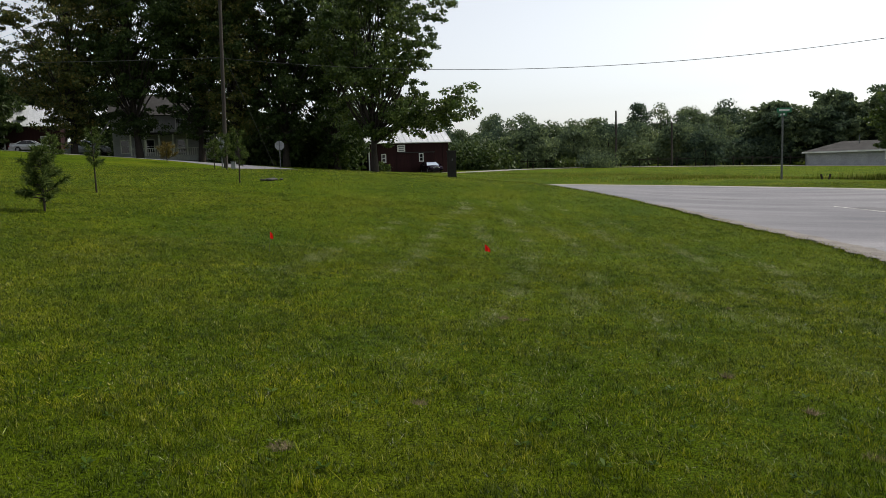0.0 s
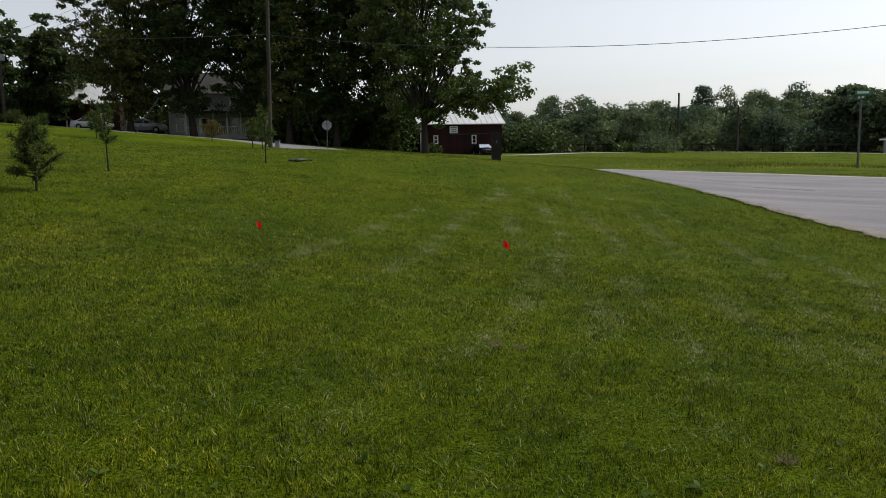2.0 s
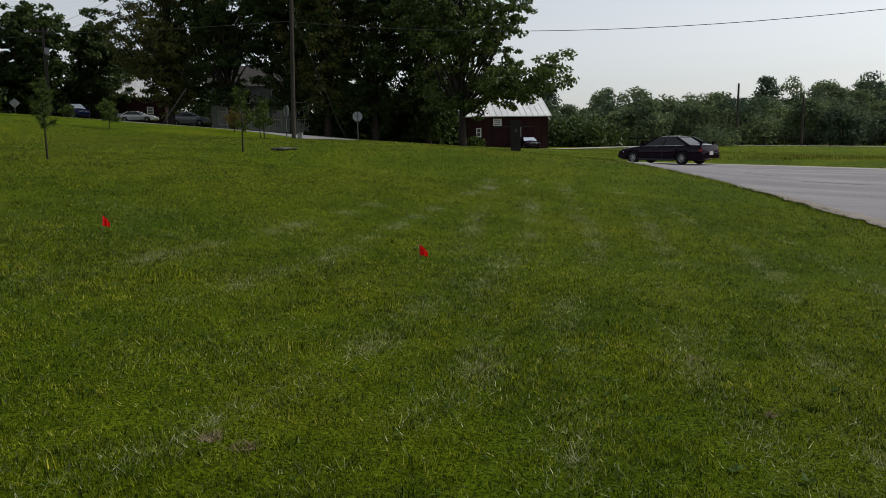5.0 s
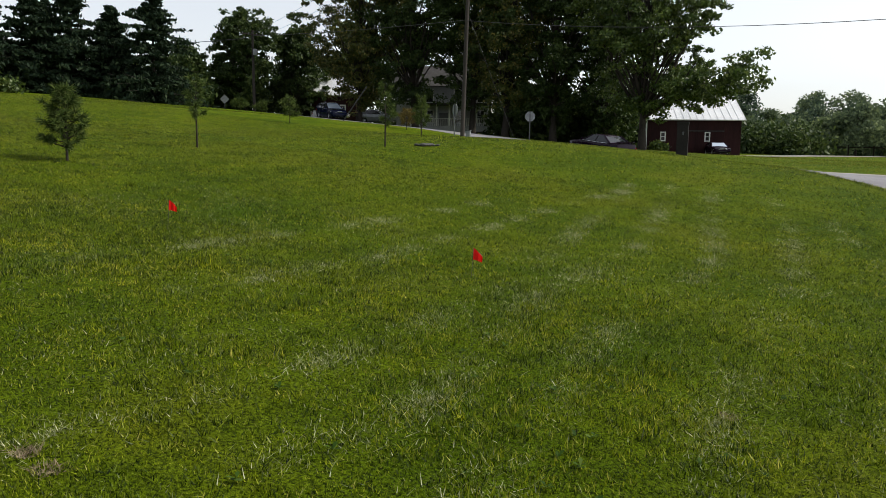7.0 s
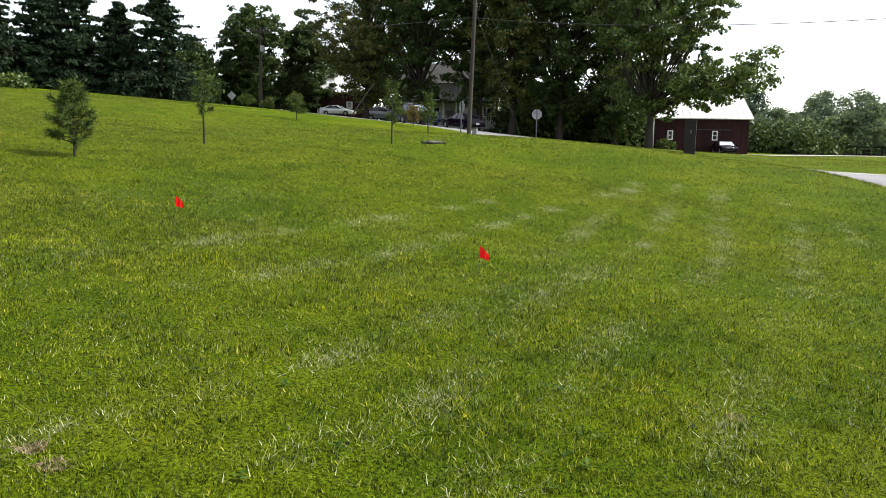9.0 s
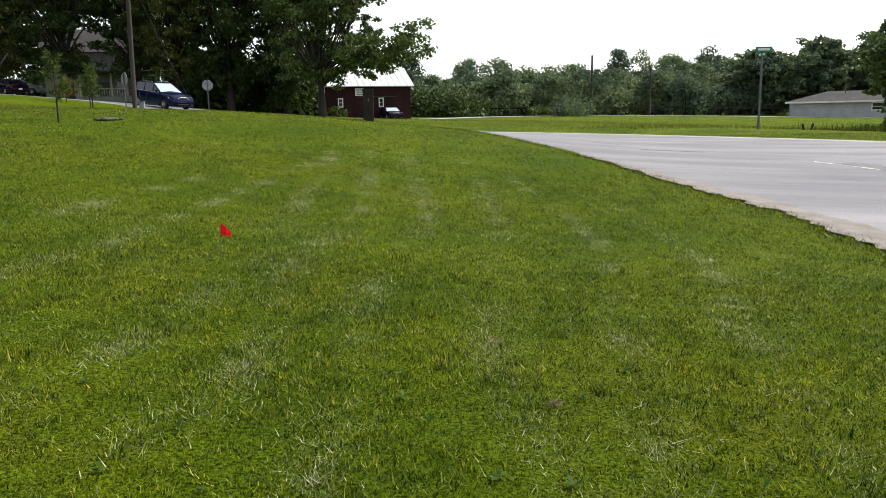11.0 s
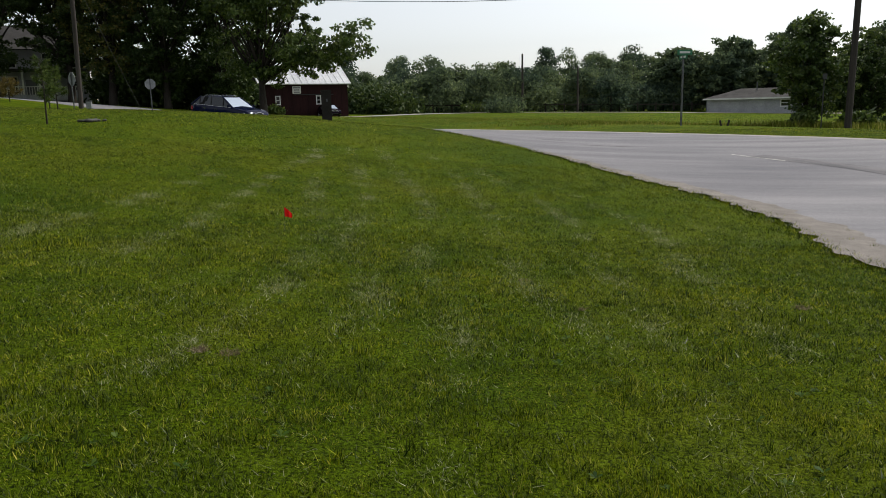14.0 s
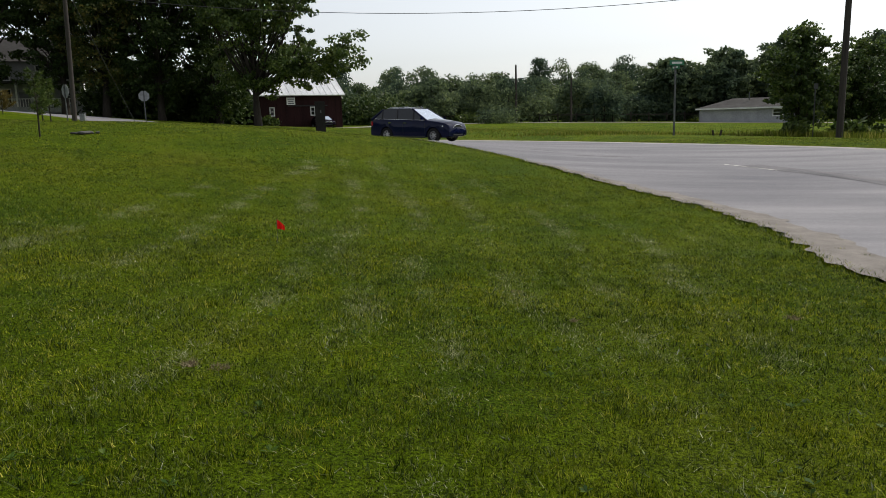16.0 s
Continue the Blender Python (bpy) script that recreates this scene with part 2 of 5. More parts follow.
def box(bm, cx, cy, cz, sx, sy, sz, bevel=0.0, m=None):
    r = bmesh.ops.create_cube(bm, size=1.0, matrix=Matrix.Translation((cx, cy, cz)) @ Matrix.Diagonal((sx, sy, sz, 1)))
    vs = r["verts"]
    if bevel:
        es = list({e for v in vs for e in v.link_edges})
        vs = list({v for f in bmesh.ops.bevel(bm, geom=es, offset=bevel, segments=2, affect="EDGES")["faces"] for v in f.verts} | {v for v in vs if v.is_valid})
    if m is not None:
        bmesh.ops.transform(bm, matrix=m, verts=[v for v in vs if v.is_valid])
    return bm


def boxed(*args, **kw):
    return box(bmesh.new(), *args, **kw)


def tube_arrays(pts, radii, sides=7):
    """Verts and quads of a tapered tube along a polyline."""
    pts, radii = np.asarray(pts, float), np.asarray(radii, float)
    n = len(pts)
    d = np.gradient(pts, axis=0)
    d /= np.linalg.norm(d, axis=1)[:, None] + 1e-9
    ref = np.where(np.abs(d[:, 2:3]) > 0.9, [[1.0, 0, 0]], [[0, 0, 1.0]])
    a = np.cross(d, ref)
    a /= np.linalg.norm(a, axis=1)[:, None] + 1e-9
    b = np.cross(d, a)
    ang = np.linspace(0, 2 * np.pi, sides, endpoint=False)
    v = pts[:, None] + radii[:, None, None] * (np.cos(ang)[None, :, None] * a[:, None] + np.sin(ang)[None, :, None] * b[:, None])
    i = np.arange(n - 1)[:, None] * sides
    j = np.arange(sides)[None]
    k = (j + 1) % sides
    f = np.stack([i + j, i + k, i + sides + k, i + sides + j], -1).reshape(-1, 4)
    return v.reshape(-1, 3), f


def joined(chunks):
    vs, fs, off = [], [], 0
    for v, f in chunks:
        vs.append(v)
        fs.append(f + off)
        off += len(v)
    return np.vstack(vs), np.vstack(fs)


def tube(name, pts, radii, mat, parent=None, sides=8, label="", m=None):
    v, f = tube_arrays(pts, radii, sides)
    return link_mesh(name, smooth(np_mesh(name, v, f)), mat, parent, label, m)


def lathe(bm, profile, seg=24):
    """Spins a closed (radius, y) profile about the y axis."""
    rings = []
    for k in range(seg):
        a = 2 * math.pi * k / seg
        rings.append([bm.verts.new((r * math.cos(a), y, r * math.sin(a))) for r, y in profile])
    n = len(profile)
    for k in range(seg):
        p, q = rings[k], rings[(k + 1) % seg]
        for i in range(n - 1):
            bm.faces.new((p[i], p[i + 1], q[i + 1], q[i]))
    return bm


def spline(points, n=16):
    """A smooth curve through the points."""
    p = np.array(points, float)
    p = np.vstack([2 * p[0] - p[1], p, 2 * p[-1] - p[-2]])
    out = []
    for i in range(1, len(p) - 2):
        a, b, c, d = p[i - 1:i + 3]
        for t in np.arange(n) / n:
            out.append(0.5 * (2 * b + (c - a) * t + (2 * a - 5 * b + 4 * c - d) * t ** 2 + (3 * b - a - 3 * c + d) * t ** 3))
    return np.array(out + [p[-2]])


# ---- the lie of the land: a tilted plane with a lattice of gentle swells ----
LAND = [
    2.60, -0.31, -0.32, -0.43, 0.09, 0.39, 0.03, 0.71, 0.01, 0.20, -0.19, 0.52, 0.68, -0.92, -0.39,
    -0.15, 0.25, -0.12, -0.04, 0.06, 0.11, 1.02, 0.21, -0.16, 0.40, 0.10, -0.62, 0.63, 0.36, -0.64,
    0.02, -0.05, 0.24, -0.42, 0.20, -0.46, -0.38, 0.48, -0.63, 0.01, -0.15, -0.15, 0.26, 0.55, 0.27,
    -0.20, 0.20, 0.09, -0.06, 0.03, -0.14, -0.43, 2.31, 1.47, 1.09, 1.08, 3.75, -1.20, -0.94, 2.05,
    -1.33, -1.67, -1.06, -0.52, -2.41, 1.49, -0.49, -1.59, 1.93, -1.28, 0.26, -0.37, -1.95, -0.60, -0.36,
    -1.45, -0.04, -0.36, -0.42,
]

SWELLS = [(x, y, 9.0) for x in range(-24, 25, 8) for y in range(0, 49, 8)] + [(x, y, 34.0) for x in range(-70, 71, 35) for y in range(-20, 121, 35)] + [(-6.0, 45.8, 5.0), (-7.0, 84.0, 10.0)]


def land(x, y):
    x, y = np.clip(np.asarray(x, float), -85, 85), np.clip(np.asarray(y, float), -40, 130)
    z = LAND[0] + LAND[1] * x / 50 + LAND[2] * y / 50
    for c, (a, b, s) in zip(LAND[3:], SWELLS):
        z = z + c * np.exp(-((x - a) ** 2 + (y - b) ** 2) / (2 * s * s))
    return z


def hz(x, y):
    return float(land(x, y))


INNER = spline([(-112, 110), (-77, 87), (-39, 62), (-19.4, 49.3), (-5.3, 39.9), (0.6, 35.2), (3.2, 28.8), (4.75, 25.2), (6.03, 21.9), (6.74, 19.4), (7.46, 16.7), (7.6, 14.9), (7.36, 12.9), (6.96, 10.9), (6.95, 5), (7.2, -6), (7.5, -38)])
OUTER = spline([(-108, 117), (-73, 94), (-35, 69), (-15.4, 56.3), (-1.2, 46.8), (5.4, 42.0), (9.3, 38.3), (13.1, 34.2), (16.3, 31.2), (18.8, 28.4), (22.6, 21.5), (26, 12), (27, 2), (28, -14), (29, -38)])


def resample(line, n):
    s = np.r_[0, np.cumsum(np.linalg.norm(np.diff(line, axis=0), axis=1))]
    t = np.linspace(0, s[-1], n)
    return np.stack([np.interp(t, s, line[:, 0]), np.interp(t, s, line[:, 1])], 1)


def inside(poly, x, y):
    c = np.zeros(np.shape(x), bool)
    px, py = poly[:, 0], poly[:, 1]
    for i in range(len(poly)):
        j = i - 1
        if py[i] != py[j]:
            c ^= ((py[i] > y) != (py[j] > y)) & (x < (px[j] - px[i]) * (y - py[i]) / (py[j] - py[i]) + px[i])
    return c


ROADPOLY = np.vstack([resample(INNER, 130), resample(OUTER, 130)[::-1]])


def build_ground():
    def axis(lo, a, b, hi, step):
        left = a - np.cumsum(step * 1.13 ** np.arange(1, 60))
        right = b + np.cumsum(step * 1.13 ** np.arange(1, 60))
        return np.r_[[lo], left[left > lo][::-1], np.arange(a, b, step), right[right < hi], [hi]]
    xs, ys = axis(-900, -34, 30, 900, 0.5), axis(-300, -2, 60, 1500, 0.5)
    gx, gy = np.meshgrid(xs, ys)
    z = land(gx, gy)
    deep = inside(ROADPOLY, gx, gy)
    deep = deep & np.roll(deep, 1, 0) & np.roll(deep, -1, 0) & np.roll(deep, 1, 1) & np.roll(deep, -1, 1)
    z = z - np.where(deep, 0.08, 0.0)
    v = np.stack([gx, gy, z], -1).reshape(-1, 3)
    w = len(xs)
    i = (np.arange(len(ys) - 1)[:, None] * w + np.arange(w - 1)[None]).reshape(-1)
    f = np.stack([i, i + 1, i + w + 1, i + w], 1)
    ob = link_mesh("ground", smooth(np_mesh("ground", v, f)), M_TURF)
    tagged(ob, "mown green lawn and rough meadow on a gentle slope", "ground", kind="structure")


def ribbon(name, a, b, n, across, lift, mat, label, category, edge=0.0, kind="structure"):
    """A sheet between two edge lines that follows the land, with a small skirt."""
    A, B = resample(a, n), resample(b, n)
    t = np.linspace(0, 1, across)
    p = A[:, None] * (1 - t)[None, :, None] + B[:, None] * t[None, :, None]
    if edge:
        rng = np.random.default_rng(3)
        d = (B - A) / (np.linalg.norm(B - A, axis=1)[:, None] + 1e-9)
        for side in (0, -1):
            wob = np.convolve(rng.normal(0, 1, n + 8), np.hanning(9) / 2.0, "valid")
            p[:, side] += d * (edge * wob)[:, None]
    z = land(p[..., 0], p[..., 1]) + lift
    z[:, 0] -= 0.05 if lift < 0.03 else 0.004
    z[:, -1] -= 0.05 if lift < 0.03 else 0.004
    v = np.concatenate([p, z[..., None]], -1).reshape(-1, 3)
    i = (np.arange(n - 1)[:, None] * across + np.arange(across - 1)[None]).reshape(-1)
    f = np.stack([i, i + 1, i + across + 1, i + across], 1)
    ob = link_mesh(name, smooth(np_mesh(name, v, f)), mat)
    return tagged(ob, label, category, kind=kind)


def build_roads():
    ribbon("road", INNER, OUTER, 520, 44, 0.02, M_ROAD, "sun-bleached grey asphalt road curving past the lawn", "road", 0.07)
    # pale gravel along the far side
    far_in = OUTER + (np.gradient(OUTER, axis=0) @ np.array([[0, -1], [1, 0]])) / np.linalg.norm(np.gradient(OUTER, axis=0), axis=1)[:, None] * 0.9
    ribbon("road_shoulder", far_in[60:], OUTER[60:], 300, 5, 0.028, M_GRAVEL, "pale gravel shoulder of the asphalt road", "road", 0.05)
    # farm lane behind the meadow
    lane_a = spline([(-12, 79.0), (-4, 80.5), (6, 92), (18, 97.5), (36, 96), (60, 88)])
    lane_b = spline([(-12, 81.5), (-5, 83.5), (4, 95), (18, 101), (36, 99.5), (60, 91)])
    ribbon("farm_lane", lane_a, lane_b, 120, 5, 0.05, M_GRAVEL, "pale gravel lane between barn and house", "road", 0.08)
    e = INNER[(INNER[:, 1] > 6.5) & (INNER[:, 1] < 23)]
    grow = np.clip((24 - e[:, 1]) / 15, 0, 1)[:, None]
    ribbon("road_edge_gravel", e + [-0.1, 0], e + [0.1, 0.02] + grow * [0.75, 0.15], 300, 9, 0.036, M_SAND, "sandy gravel washed along the asphalt edge", "road", 0.07)
    for pts, wid, mat, nm, lab in (
            ([(11.41, 23.98), (12.14, 22.42)], 0.05, M_LINE, "road_marking", "worn pale line painted on the asphalt"),
                        ([(12.0, 23.7), (12.75, 22.0), (13.2, 20.5), (13.45, 18.6)], 0.85, M_PATCH, "road_patch", "broad dark repair strip in the asphalt"),
            ([(7.55, 25.79), (9.32, 25.85)], 0.09, M_TAR, "tar_seam", "dark tar seam across the asphalt"),
            ([(6.5, 27.58), (7.35, 27.2)], 0.12, M_TAR, "tar_seam", "dark tar seam across the asphalt")):
        c = spline(pts)
        g = np.gradient(c, axis=0)
        nrm = np.stack([-g[:, 1], g[:, 0]], 1) / np.linalg.norm(g, axis=1)[:, None]
        ribbon(nm, c - nrm * wid / 2, c + nrm * wid / 2, 40, 3, 0.030, mat, lab, "road marking", 0.02)


# ---- grass ----


def scatter(x0, x1, y0, y1, count, rng):
    x, y = rng.uniform(x0, x1, count), rng.uniform(y0, y1, count)
    keep = ~inside(ROADPOLY, x, y)
    return x[keep], y[keep]


def blades(x, y, tall, wide, lean, rng):
    n = len(x)
    z = land(x, y) - 0.002
    a, b = rng.uniform(0, 2 * np.pi, n), rng.uniform(0, 2 * np.pi, n)
    h = tall * rng.uniform(0.55, 1.35, n)
    w = wide * rng.uniform(0.6, 1.4, n)
    l = h * np.abs(rng.normal(0, lean, n))
    base = np.stack([x, y, z], 1)
    side = np.stack([np.cos(a) * w, np.sin(a) * w, np.zeros(n)], 1) / 2
    tip = base + np.stack([np.cos(b) * l, np.sin(b) * l, h], 1)
    v = np.stack([base - side, base + side, tip], 1).reshape(-1, 3)
    return v, np.arange(3 * n).reshape(-1, 3)


# spots of pale blades that stand in for glinting grass
GLINT_SPOTS = [(0.68, 14.9, 0.30), (1.48, 14.8, 0.30), (2.35, 14.6, 0.30), (4.2, 14.1, 0.25), (1.34, 11.6, 0.50), (-0.35, 11.9, 0.40), (-0.5, 10.4, 0.40), (1.72, 9.0, 0.45), (2.95, 9.6, 0.35),
             (1.0, 9.1, 0.30), (0.74, 7.75, 0.35), (3.8, 9.9, 0.35), (3.6, 8.3, 0.35), (1.24, 17.5, 0.30), (2.11, 10.9, 0.40), (-1.7, 10.9, 0.35), (2.3, 7.9, 0.30), (4.6, 10.4, 0.35)]

# wheel tracks of the mower, where pale blades stand in for sun glints
MOWN = [[(0.3, 20), (-0.2, 16.9), (-0.42, 11.9), (-0.7, 9.4)], [(0.1, 20.5), (0.38, 18.2), (0.65, 14.95), (1.0, 12.0), (1.02, 9.1), (0.74, 7.7), (0.2, 6.2), (-0.2, 4.4)],
        [(0.8, 21), (1.2, 17.6), (1.47, 14.8), (1.36, 11.6), (1.74, 9.0), (1.5, 7.9), (1.0, 6.0), (0.8, 4.0)], [(1.5, 21.5), (2.0, 17.5), (2.35, 14.5), (2.12, 10.9), (2.3, 8.6), (2.1, 6.4), (1.9, 4.2)],
        [(2.6, 21), (3.05, 18.1), (3.2, 14.4), (3.15, 12), (2.96, 9.6), (3.3, 7.4), (3.2, 5.2)], [(3.6, 19), (4.27, 14.1), (3.82, 10), (3.7, 8.7), (3.43, 7.1), (3.1, 5.0)],
        [(-1.1, 17), (-1.6, 12.5), (-1.9, 9.6)], [(4.9, 17), (5.2, 13), (4.7, 10.2), (4.3, 7.6)]]


def patch(x, y, f, k=0.0):
    """Smooth irregular swell between about -1 and 1, f waves a metre or so."""
    x, y = x * f, y * f
    return (np.sin(x + 1.7 * np.sin(y * 0.8 + k)) * np.sin(y * 1.1 + 1.9 * np.sin(x * 0.7 + k)) + 0.6 * np.sin(x * 2.3 + 1.3 * np.sin(y * 1.9) + k) * np.sin(y * 2.1 + 1.5 * np.sin(x * 1.7))) / 1.3


def build_grass():
    rng = np.random.default_rng(11)
    chunks = []
    for y0, y1, per, tall, wide in ((2.0, 4.6, 22000, 0.021, 0.0034), (4.6, 7.5, 13500, 0.021, 0.0042), (7.5, 12, 6800, 0.022, 0.0058), (12, 20, 2600, 0.022, 0.0078), (20, 36, 520, 0.022, 0.015)):
        xa, xb = max(-30, min(0.2 - 0.78 * (y1 - 0.5), 3.5 - 1.65 * (y1 - 5.8))), 3.0 + 0.74 * (y1 - 3.3)
        x, y = scatter(xa, xb, y0, y1, int((xb - xa) * (y1 - y0) * per), rng)
        k = (x > np.minimum(0.2 - 0.78 * (y - 0.5), 3.5 - 1.65 * (y - 5.8))) & (x < 3.0 + 0.74 * (y - 3.3).clip(0.5))
        # thin spots between denser tussocks
        k &= rng.uniform(0, 1, len(x)) < 0.72 + 0.45 * patch(x, y, 13.0) + 0.25 * patch(x, y, 3.1, 1.0)
        x, y = x[k], y[k]
        chunks.append(blades(x, y, tall * (1 + 0.30 * patch(x, y, 1.9, 2.0) + 0.60 * patch(x, y, 11.0, 0.6)).clip(0.3), wide, 0.85, rng))
    for x0, x1, y0, y1, per, tall, wide in ((-9, 9, -5, 2.0, 550, 0.024, 0.012), (-12, -1.5, 2.0, 12, 550, 0.022, 0.011), (3.6, 8, 2.0, 12, 550, 0.022, 0.011), (-46, -30, 12, 48, 130, 0.03, 0.020)):
        x, y = scatter(x0, x1, y0, y1, int((x1 - x0) * (y1 - y0) * per), rng)
        chunks.append(blades(x, y, tall, wide, 1.0, rng))
    # taller tufts missed by the mower
    for k in range(420):
        y = 2.4 + 11 * rng.uniform() ** 1.4
        x = rng.uniform(0.4 - 0.72 * y, 1.6 + 0.72 * y)
        n = int(rng.uniform(10, 42))
        chunks.append(blades(x + rng.normal(0, 0.035, n), y + rng.normal(0, 0.035, n), rng.uniform(0.045, 0.075), 0.0042 + 0.0002 * y, 0.5, rng))
    # ragged fringe along the asphalt
    e = resample(INNER, 6000)
    e = e[(e[:, 1] > 3) & (e[:, 1] < 36)]
    e = np.repeat(e, 9, 0) + rng.normal(-0.10, 0.09, (len(e) * 9, 2)) * [1, 0.6]
    chunks.append(blades(e[:, 0], e[:, 1], 0.06, 0.012, 1.0, rng))
    v, f = joined(chunks)
    tagged(link_mesh("lawn_grass", np_mesh("lawn_grass", v, f), M_BLADE), "short mown green grass blades with yellowish tips", "grass", kind="stuff")
    chunks = []
    for cx, cy, r in GLINT_SPOTS:
        n = int(1300 * r)
        ang, rad = rng.uniform(0, 6.28, n), r * np.abs(rng.normal(0, 0.75, n))
        chunks.append(blades(cx + 0.5 * rad * np.cos(ang), cy + 1.2 * rad * np.sin(ang), 0.022, 0.0016 + 0.00030 * cy, 1.3, rng))
    for line in MOWN:
        c = resample(spline(line), 15000)
        keep = patch(c[:, 0], c[:, 1], 3.1, 0.4) + 0.5 * patch(c[:, 0], c[:, 1], 11.0, 2.4) + rng.normal(0, 0.40, len(c)) > 0.36
        c = c[keep] + rng.normal(0, 1, (keep.sum(), 2)) * [0.10, 0.08]
        chunks.append(blades(c[:, 0], c[:, 1], 0.022, 0.0016 + 0.00030 * c[:, 1], 1.4, rng))
    x, y = scatter(-5, 8, 2.2, 14, 70000, rng)
    k = patch(x, y, 1.5, 3.0) > rng.uniform(-0.3, 0.9, len(x))
    chunks.append(blades(x[k], y[k], 0.022, 0.0016 + 0.00028 * y[k], 1.6, rng))
    v, f = joined(chunks)
    tagged(link_mesh("glint_grass", np_mesh("glint_grass", v, f), M_GLINT), "pale blades coloured as sun glints on bent grass in mower tracks on the lawn", "grass", kind="stuff")
    # flat rosettes of broad-leaved weeds
    chunks = []
    for k in range(520):
        y = 2.4 + 8.5 * rng.uniform() ** 1.3
        x = rng.uniform(0.4 - 0.72 * y, 1.6 + 0.72 * y)
        n = int(rng.uniform(4, 10))
        a = rng.uniform(0, 6.28, n)
        ln = rng.uniform(0.016, 0.040) * rng.uniform(0.7, 1.2, n)
        d = np.stack([np.cos(a), np.sin(a), rng.uniform(0.15, 0.9, n)], 1)
        q = np.stack([-np.sin(a), np.cos(a), np.zeros(n)], 1) * (ln * rng.uniform(0.18, 0.30, n))[:, None]
        o = np.array([x, y, hz(x, y) + 0.012])
        mid, tip = o + d * (ln * 0.6)[:, None], o + d * ln[:, None] * [1, 1, 0.75]
        v = np.stack([np.broadcast_to(o, mid.shape), mid - q, tip, mid + q], 1).reshape(-1, 3)
        chunks.append((v, np.arange(4 * n).reshape(-1, 4)))
    v, f = joined(chunks)
    tagged(link_mesh("lawn_weeds", np_mesh("lawn_weeds", v, f), M_CLOVER), "small broad-leaved green weeds among the grass", "weeds", kind="stuff")
    # meadow weeds beyond the road
    chunks = []
    for cx, cy, sx, sy, n, tall in ((13, 44, 4, 1.0, 1600, 0.14), (20, 42, 7, 1.2, 1600, 0.14), (12, 48, 9, 3, 2500, 0.05), (4, 52, 9, 3, 2500, 0.05), (24, 41.5, 3, 1.0, 2000, 0.35), (30, 40, 4, 2, 2200, 0.35), (10, 66, 18, 12, 9000, 0.06)):
        x, y = rng.normal(cx, sx * 0.6, n), rng.normal(cy, sy * 0.6, n)
        k = ~inside(ROADPOLY, x, y)
        chunks.append(blades(x[k], y[k], tall, 0.05, 0.4, rng))
    v, f = joined(chunks)
    tagged(link_mesh("meadow_weeds", np_mesh("meadow_weeds", v, f), M_WEED), "tall green weeds and uncut grass in the meadow", "weeds", kind="stuff")


# ---- trees ----


def leaf_tris(centres, size, rng, flat=0.0, long=1.7):
    n = len(centres)
    u = rng.normal(0, 1, (n, 3))
    u[:, 2] -= 0.35
    u /= np.linalg.norm(u, axis=1)[:, None]
    q = rng.normal(0, 1, (n, 3))
    s = np.cross(u, q)
    s /= np.linalg.norm(s, axis=1)[:, None] + 1e-9
    k = size * rng.uniform(0.6, 1.3, (n, 1))
    v = np.stack([centres - s * k * 0.5, centres + u * k * long * 0.5, centres + s * k * 0.5, centres - u * k * long * 0.5], 1).reshape(-1, 3)
    return v, np.arange(4 * n).reshape(-1, 4)


def puff(rng, shape):
    """Normal scatter with its far tails drawn in."""
    p = rng.normal(0, 1, shape)
    r = np.linalg.norm(p, axis=1)[:, None]
    return p * np.minimum(1.0, 2.0 / r)


